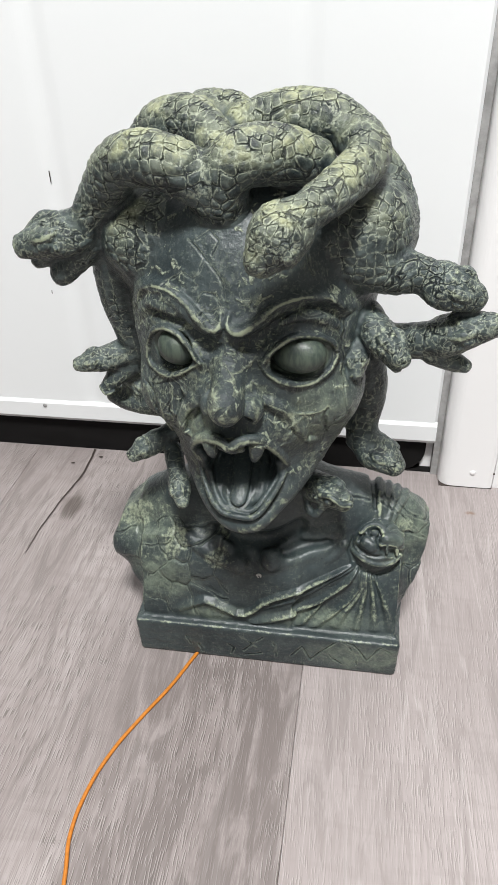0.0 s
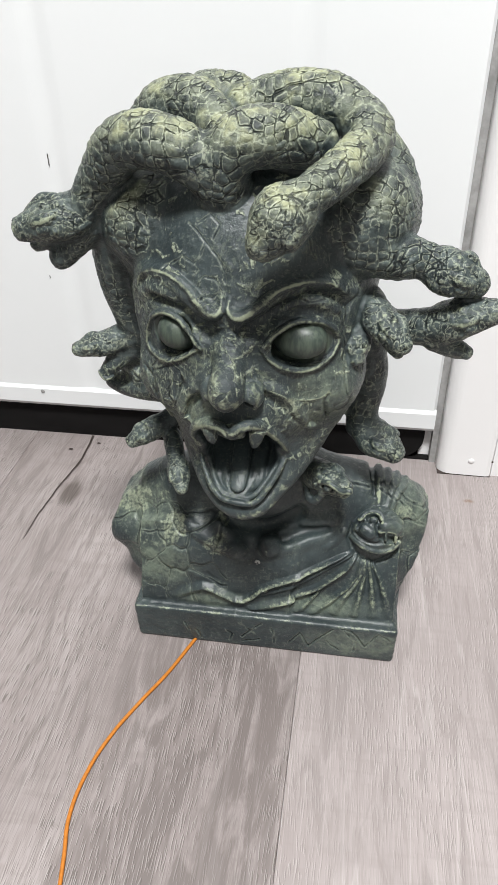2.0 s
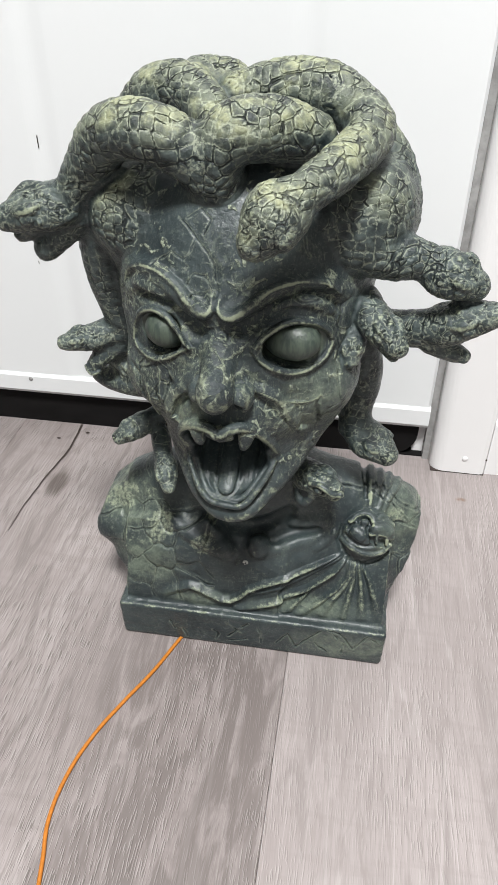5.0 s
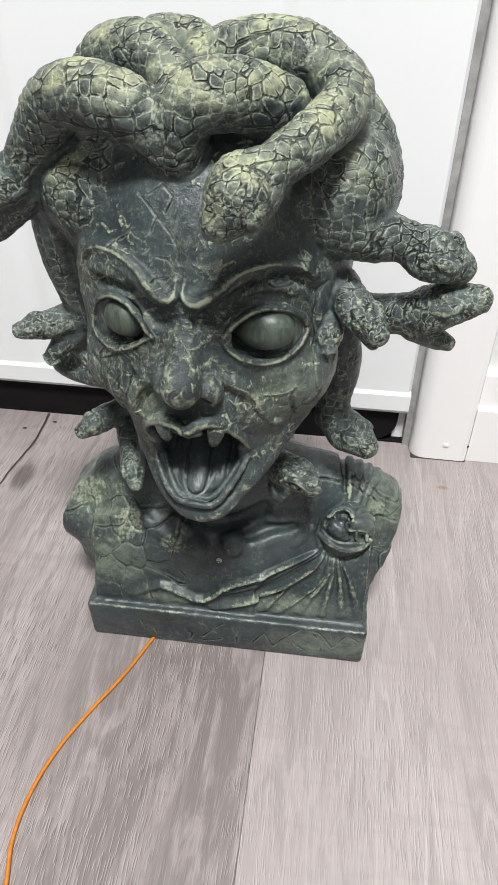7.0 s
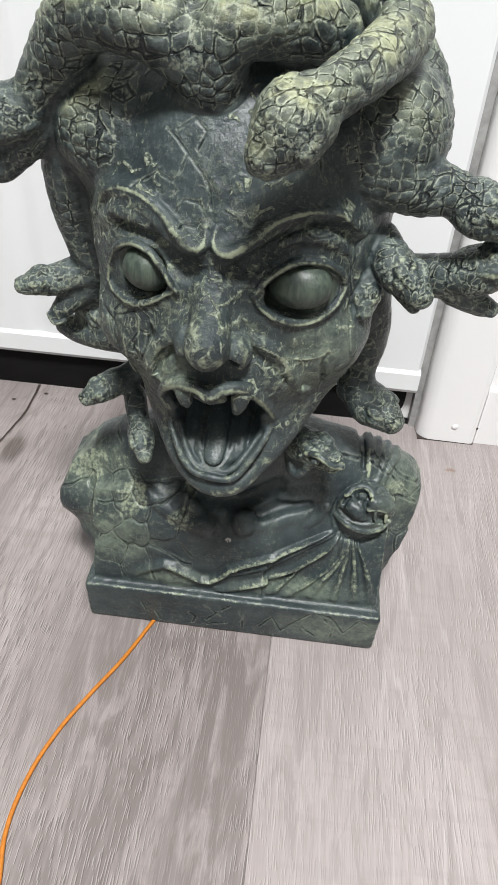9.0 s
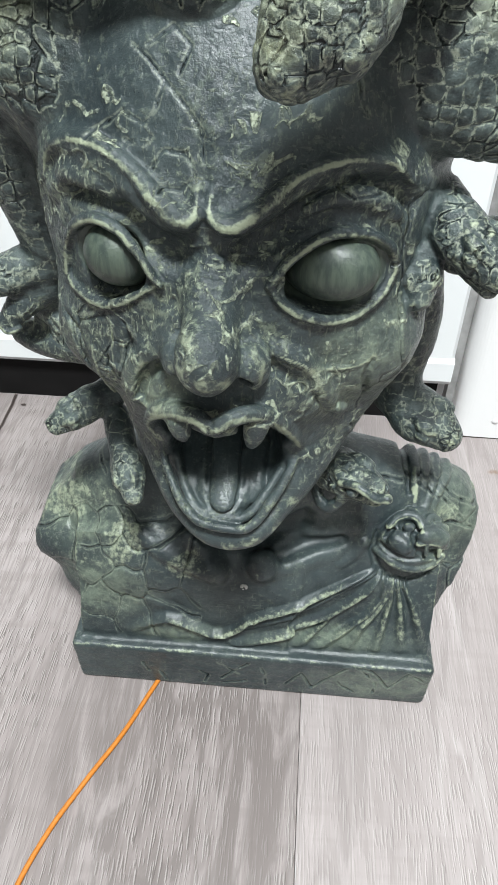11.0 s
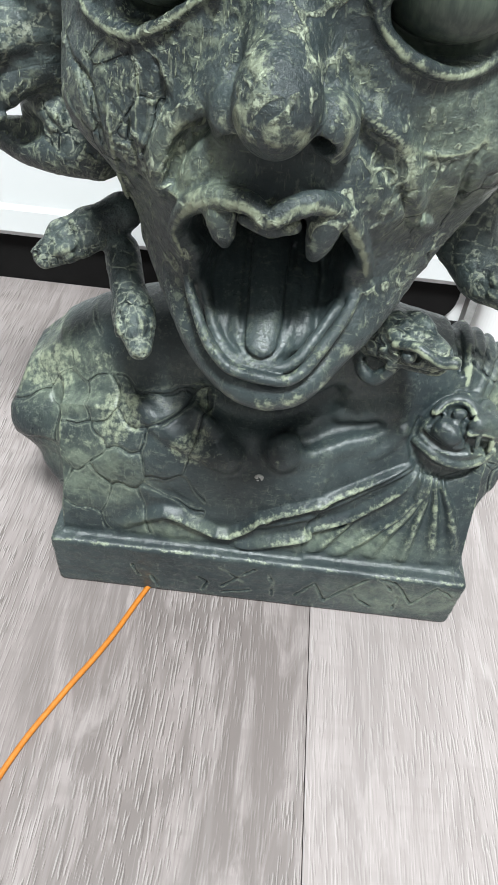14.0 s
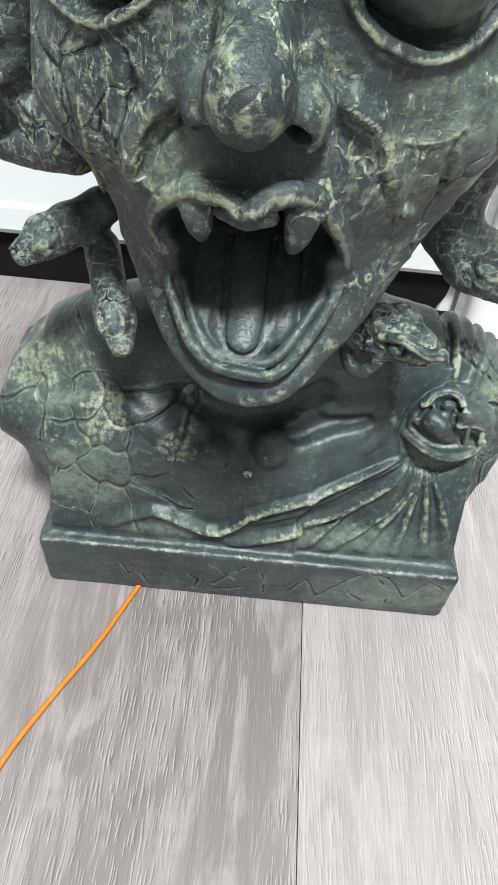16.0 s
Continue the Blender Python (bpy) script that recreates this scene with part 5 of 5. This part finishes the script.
def cells(p, size, seed, squash=(1, 1, 1), jitter=0.7):
    """For points in space: distance to the border between the two nearest of scattered cell centres, and a random number per cell."""
    rng = np.random.RandomState(seed)
    table = rng.rand(4096, 4)
    q = p / size / np.array(squash)
    base = np.floor(q).astype(int)
    f1 = np.full(len(p), 9.0)
    f2 = np.full(len(p), 9.0)
    who = np.zeros(len(p))
    for dx in (-1, 0, 1):
        for dy in (-1, 0, 1):
            for dz in (-1, 0, 1):
                c = base + (dx, dy, dz)
                t = table[(c[:, 0] * 73 + c[:, 1] * 179 + c[:, 2] * 283) % 4096]
                d = np.linalg.norm(c + 0.5 + jitter * (t[:, :3] - 0.5) - q, axis=1)
                near = d < f1
                f2 = np.where(near, f1, np.minimum(f2, d))
                who = np.where(near, t[:, 3], who)
                f1 = np.where(near, d, f1)
    return (f2 - f1) * size * 0.5, who


def step_smooth(a, b, v):
    t = np.clip((v - a) / (b - a), 0, 1)
    return t * t * (3 - 2 * t)


def waves(p, size, seed):
    """Soft random bumps between about -1 and 1."""
    rng = np.random.RandomState(seed)
    out = np.zeros(len(p))
    for _ in range(7):
        way = rng.normal(size=3)
        way *= 6.28 / size / np.linalg.norm(way) * rng.uniform(0.7, 1.4)
        out += np.sin(p @ way + rng.uniform(0, 6.28))
    return out / 3


def build_bust():
    verts, quads, normals = clay.skin()
    x, z = verts[:, 0].copy(), verts[:, 2].copy()

    def warp(size, amount, seeds):
        return verts + amount * np.stack([waves(verts, size, s) for s in seeds], 1)

    # the clefts between the snakes stay smooth
    wide_ = 0.0065
    hollow = sum(clay.sample(clay.body, verts + wide_ * d) + clay.sample(clay.body, verts - wide_ * d) for d in np.eye(3)) / 6 - clay.sample(clay.body, verts)
    cleft = step_smooth(0.0000, 0.0011, -hollow + 0.0003 * waves(verts, 0.02, 71))
    # the heads carry finer scales
    bare = np.zeros(len(verts))
    for c, r in clay.heads:
        bare = np.maximum(bare, 1 - step_smooth(0.75 * r, 1.15 * r, np.linalg.norm(verts - c, axis=1)))
    # scales of the snakes: nearly flat, each at its own height
    snake = 1 - step_smooth(0.0012, 0.0045, clay.sample(clay.scaly, verts))
    rim, who = cells(warp(0.030, 0.0024, (1, 2, 3)), 0.0070, 5, (1, 1, 0.85), 0.42)
    few = np.flatnonzero(bare > 0.5)
    rim[few], who[few] = cells(warp(0.020, 0.0016, (1, 2, 3))[few], 0.0048, 15, jitter=0.6)
    dome = step_smooth(0.0001, 0.0011, rim)
    soft = 0.30 + 0.70 * step_smooth(0.29, 0.33, z) + 0.25 * bare * (z < 0.29)
    worn_scale = 0.40 * step_smooth(0.25, 0.8, waves(verts, 0.028, 73))
    lift = snake * (1 - worn_scale) * (1 - cleft) * (1 - 0.2 * bare) * soft * (0.00034 * dome + 0.0004 * step_smooth(0.0004, 0.003, rim) + 0.0002 * (who - 0.5) * dome)
    # a few cracked plates over the face
    rim2, who2 = cells(warp(0.05, 0.004, (4, 5, 6)), 0.017, 9)
    patch = step_smooth(0.1, 0.6, waves(verts, 0.06, 11)) * (1 - snake) * step_smooth(0.22, 0.25, z) * np.maximum(step_smooth(0.026, 0.036, np.abs(x + 0.010)), 0) * step_smooth(0.335, 0.325, z)
    for c, r in EYES:
        patch = patch * step_smooth(0.019, 0.024, np.linalg.norm(verts - c, axis=1))
    lift += patch * (0.0003 * step_smooth(0.0, 0.001, rim2) + 0.0003 * (who2 - 0.5) * step_smooth(0.0, 0.002, rim2))
    # single cracks between the plates of the brow, the shoulders and the chest, and the signs cut into the plinth
    line = np.full(len(verts), 0.02)
    for points in clay.cracks:
        for a, b in zip(points, points[1:]):
            near = np.flatnonzero((np.abs(verts - (a + b) / 2) < np.abs(b - a) / 2 + (0.006, 0.014, 0.006)).all(1))
            p, e = verts[near][:, [0, 2]] - a[[0, 2]], (b - a)[[0, 2]]
            t = np.clip(p @ e / (e @ e + 1e-12), 0, 1)
            line[near] = np.minimum(line[near], np.linalg.norm(p - t[:, None] * e, axis=1))
    line += 0.0005 * np.abs(waves(verts, 0.012, 27))
    plated = np.maximum(step_smooth(-0.024, -0.034, x), step_smooth(0.096, 0.106, x)) * step_smooth(0.040, 0.046, z) * step_smooth(0.140, 0.125, z) * (1 - snake) * step_smooth(0.095, 0.085, verts[:, 1])
    inner = np.flatnonzero(plated > 0)
    bent = verts[inner] + 0.0022 * np.stack([waves(verts[inner], 0.02, n) for n in (61, 62, 63)], 1)
    apart = np.sort(np.stack([np.linalg.norm((bent - np.array(p) / 1000) * (1, 0.5, 1), axis=1) + 1e-7 * n for n, p in enumerate(clay.plates)]), 0)
    whose = np.argmin(np.stack([np.linalg.norm((bent - np.array(p) / 1000) * (1, 0.5, 1), axis=1) for p in clay.plates]), 0)
    joint = (apart[1] - apart[0]) / 2
    height = np.random.RandomState(8).permutation(len(clay.plates))[whose] / len(clay.plates) - 0.5
    lift[inner] += plated[inner] * (0.0020 * height * step_smooth(0, 0.0018, joint) + 0.0003 * step_smooth(0.0, 0.006, joint) - 0.0004 * (1 - step_smooth(0.0002, 0.0012, joint)))
    joint_mm = np.full(len(verts), 9.0)
    joint_mm[inner] = joint * 1250 + 9 * step_smooth(0.3, 1.0, 1 - plated[inner])
    lift += np.where(z < 0.039, -0.0014, -0.0006) * (1 - step_smooth(0.0002, 0.0011, line)) + 0.0003 * (1 - step_smooth(0.001, 0.005, line))
    # ridges of the drapery, with hollows between them
    drape, hem = np.zeros(len(verts)), np.zeros(len(verts))
    cloth = np.flatnonzero((x > -0.080) & (x < 0.112) & (z > 0.0395) & (z < 0.110) & (verts[:, 1] < 0.06))
    for high, thin, broad, pale, points in FOLDS:
        p = np.array(points, float) / 1000
        reach = np.concatenate([[0], np.cumsum(np.linalg.norm(np.diff(p, axis=0), axis=1))])
        best, at = np.full(len(cloth), 1.0), np.zeros(len(cloth))
        for n, (a, b) in enumerate(zip(p, p[1:])):
            d, e = np.stack([x[cloth], z[cloth]], 1) - a, b - a
            t = np.clip(d @ e / (e @ e), 0, 1)
            away = np.linalg.norm(d - t[:, None] * e, axis=1)
            at = np.where(away < best, (reach[n] + t * (reach[n + 1] - reach[n])) / reach[-1], at)
            best = np.minimum(best, away)
        half = 1.25 * (thin + (broad - thin) * at) / 1000
        crest = np.clip(1 - best / half, 0, 1)
        crest = 0.55 * crest + 0.45 * crest * crest * (3 - 2 * crest)
        tail = step_smooth(0, 0.12, at) * (1 - 0.45 * step_smooth(0.75, 1.0, at))
        drape[cloth] = np.maximum(drape[cloth], 1.55 * high / 1000 * crest * tail)
        if pale:
            hem[cloth] = np.maximum(hem[cloth], step_smooth(0.2, 0.8, crest) * step_smooth(0.02, 0.2, at) * (1 - step_smooth(0.75, 1.0, at)))
    gown = np.zeros(len(verts))
    gown[cloth] = step_smooth(-0.082, -0.060, x[cloth]) * step_smooth(0.0395, 0.043, z[cloth])
    lift += drape * gown
    # leathery creases
    rim3, who3 = cells(warp(0.014, 0.003, (7, 8, 9)), 0.0085, 13, (0.8, 1.0, 1.5))
    worn = step_smooth(-0.6, 0.2, waves(verts, 0.045, 17)) * (1 - snake) * (0.1 + 0.9 * step_smooth(0.19, 0.22, z))
    crease = (1 - step_smooth(0.0, 0.0008, rim3)) * worn * step_smooth(-0.5, 0.1, waves(verts, 0.011, 19))
    crease_mm = rim3 * 1000 + 3.0 * (1 - worn * step_smooth(-0.5, 0.1, waves(verts, 0.011, 19)))
    lift += 0.00034 * crease + 0.00010 * waves(verts, 0.012, 21) + 0.00010 * waves(verts, 0.006, 22)
    eye = np.zeros(len(verts))
    for c, r in EYES:
        eye = np.maximum(eye, 1 - step_smooth(0.0012, 0.0026, (np.linalg.norm((verts - c) / (r + 0.0004), axis=1) - 1) * 0.010))
    lift *= step_smooth(0.0, 0.003, z) * (1 - eye)
    # what stands proud of its surroundings: from how the surface bends
    e = 0.0018
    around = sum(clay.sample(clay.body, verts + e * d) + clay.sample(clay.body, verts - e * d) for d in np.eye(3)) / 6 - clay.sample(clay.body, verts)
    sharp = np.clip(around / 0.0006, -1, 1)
    # wash on the crown, more on upward faces: top light put into the colour
    wash = step_smooth(0.365, 0.425, z + 0.018 * waves(verts, 0.05, 31) - 0.5 * (verts[:, 1] - 0.02) * (verts[:, 1] < 0.02)) * step_smooth(-0.35, 0.55, normals[:, 2] + 0.2 * waves(verts, 0.03, 33))
    worn_edge = np.exp(-(((z - 0.0383) / 0.0008) ** 2)) * (verts[:, 1] < 0.004) * step_smooth(-0.7, 0.2, waves(verts, 0.018, 37)) * 0.8
    dusty = plated * step_smooth(0.07, 0.11, z) * step_smooth(-0.2, 0.6, waves(verts, 0.03, 41))
    skin_ = (1 - snake) * step_smooth(0.19, 0.22, z)
    proud = np.clip((1.1 - 0.35 * skin_) * np.clip(sharp - 0.16 - 0.06 * skin_, 0, 1) * (1 - 0.6 * snake * (1 - bare)) * (0.4 + 0.6 * step_smooth(-0.5, 0.5, waves(verts, 0.014, 43))) + 0.5 * worn_edge + 0.55 * dusty + 0.30 * bare * step_smooth(-0.1, 0.5, waves(verts, 0.005, 44)), 0, 1)
    hem = hem * gown * (0.70 + 0.30 * step_smooth(-0.4, 0.4, waves(verts, 0.016, 47)))
    painted = np.zeros(len(verts))
    crests = np.zeros(len(verts))
    for p in clay.crests:
        inner = np.flatnonzero(((verts > p[:, :3].min(0) - 0.006) & (verts < p[:, :3].max(0) + 0.006)).all(1))
        best = np.zeros(len(inner))
        for a, b in zip(p, p[1:]):
            d, e = verts[inner][:, [0, 2]] - a[[0, 2]], (b - a)[[0, 2]]
            t = np.clip(d @ e / (e @ e + 1e-12), 0, 1)
            wide = a[3]
            best = np.maximum(best, 1 - step_smooth(0.15 * wide, 0.75 * wide, np.linalg.norm(d - t[:, None] * e, axis=1)))
        crests[inner] = np.maximum(crests[inner], best)
    painted = np.maximum(painted, crests * step_smooth(0.0, 0.25, sharp) * (0.65 + 0.35 * step_smooth(-0.4, 0.4, waves(verts, 0.016, 47))))
    for strength, p in clay.rubs:
        reach = p[0, 3]
        inner = np.flatnonzero(((verts > p[:, :3].min(0) - reach - (0, 0.02, 0)) & (verts < p[:, :3].max(0) + reach + (0, 0.01, 0))).all(1))
        best = np.zeros(len(inner))
        for a, b in zip(p, p[1:]):
            d, e = verts[inner][:, [0, 2]] - a[[0, 2]], (b - a)[[0, 2]]
            t = np.clip(d @ e / (e @ e + 1e-12), 0, 1)
            best = np.maximum(best, 1 - step_smooth(0.1 * reach, reach, np.linalg.norm(d - t[:, None] * e, axis=1)))
        smear = strength * best * step_smooth(-0.15, 0.15, sharp[inner]) * (0.3 + 0.7 * step_smooth(-0.4, 0.5, waves(verts[inner], 0.012, 51)))
        painted[inner] = np.maximum(painted[inner], smear)
    proud = np.maximum(proud, painted * (1 - 0.35 * snake) * np.where(z > 0.325, 0.95, np.where((z < 0.12) & (x > -0.06), 0.68, 1.0)))
    proud = np.maximum(proud, 0.66 * hem)
    lining = np.zeros(len(verts))
    for c, r in (((-0.0095, -0.017, 0.237), (0.0285, 0.022, 0.017)), ((-0.0092, -0.010, 0.214), (0.0290, 0.027, 0.024))):
        lining = np.maximum(lining, 1 - step_smooth(0.9, 1.12, np.linalg.norm((verts - c) / r, axis=1)))
    proud = proud * (1 - 0.9 * lining)
    crease_mm = crease_mm + 5 * lining
    face = step_smooth(0.185, 0.215, z) * (1 - snake) * (1 - lining) * (1 - 0.75 * step_smooth(0.335, 0.35, z))
    # edge marks the creases, which the resin colour darkens like shade
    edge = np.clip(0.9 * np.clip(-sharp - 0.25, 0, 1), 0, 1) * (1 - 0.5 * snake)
    far = 9.0
    valley = step_smooth(0.12, 0.45, -sharp)
    rim_mm = rim * 1000 + 0.5 * (1 - bare) * step_smooth(0.31, 0.28, z) + 1.2 * worn_scale + 2.5 * cleft + 0.1 * bare + far * step_smooth(0.5, 1.0, 1 - snake) + 1.5 * valley
    crack_mm = np.minimum(rim2 * 1000 + far * step_smooth(0.3, 1.0, 1 - patch), np.minimum(line * np.where(z > 0.2, 1000, 720), joint_mm))
    verts = verts + normals * lift[:, None]
    # thin drifts of pale wash: a shoulder, the end of the plinth, a cheek, under the drapery; on the cheek light is put
    # into the colour too
    wash_and_light = np.zeros(len(verts))
    for c, r in (((-0.104, 0.046, 0.118), (0.040, 0.05, 0.030)), ((-0.088, 0.02, 0.080), (0.034, 0.05, 0.026)), ((0.082, 0.0, 0.020), (0.050, 0.03, 0.018)), ((0.042, -0.010, 0.268), (0.030, 0.03, 0.030)), ((0.112, 0.055, 0.120), (0.026, 0.05, 0.030)), ((-0.045, 0.005, 0.050), (0.034, 0.03, 0.010)), ((0.046, 0.01, 0.050), (0.050, 0.04, 0.010)), ((-0.033, -0.028, 0.262), (0.016, 0.03, 0.016))):
        wash_and_light = np.maximum(wash_and_light, 1 - step_smooth(0.35, 1.15, np.linalg.norm((verts - c) / r, axis=1) + 0.12 * waves(verts, 0.02, 81)))
    wash_and_light *= 1 - np.maximum(lining, snake)
    mesh = bpy.data.meshes.new("medusa_bust")
    mesh.vertices.add(len(verts))
    mesh.vertices.foreach_set("co", verts.astype(np.float32).ravel())
    mesh.loops.add(quads.size)
    mesh.loops.foreach_set("vertex_index", quads.astype(np.int32).ravel())
    mesh.polygons.add(len(quads))
    mesh.polygons.foreach_set("loop_start", np.arange(0, quads.size, 4, dtype=np.int32))
    for name, values in (("eye", eye), ("edge", edge), ("proud", proud), ("scaly", snake), ("rim", rim_mm), ("crack", crack_mm), ("face", face), ("crease", crease_mm), ("wash_and_light", wash_and_light), ("wash", wash * snake * (1 - 0.85 * cleft))):
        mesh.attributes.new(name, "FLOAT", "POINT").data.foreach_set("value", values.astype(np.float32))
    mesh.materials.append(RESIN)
    mesh.update(calc_edges=True)
    mesh.shade_smooth()
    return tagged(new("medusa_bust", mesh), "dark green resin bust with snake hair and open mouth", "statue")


build_bust()


def build_screw():
    """The small steel screw in the breast: a domed head with a crossed slot."""
    bm = bmesh.new()
    bmesh.ops.create_uvsphere(bm, u_segments=20, v_segments=10, radius=0.0024, matrix=Matrix.LocRotScale((0, 0, 0), None, (1, 0.45, 1)))
    for turn in (0.4, 0.4 + math.pi / 2):
        for v in bm.verts:
            across = v.co.x * math.cos(turn) + v.co.z * math.sin(turn)
            if v.co.y < -0.0004 and abs(across) < 0.0005:
                v.co.y += 0.0006
    screw = part("screw", bm, SCREW_STEEL, smooth=True)
    screw.location = (-0.0044, SCREW_Y / 1000 - 0.0003, 0.0926)
    return tagged(screw, "small steel screw head in the breast of the bust", "screw")


build_screw()
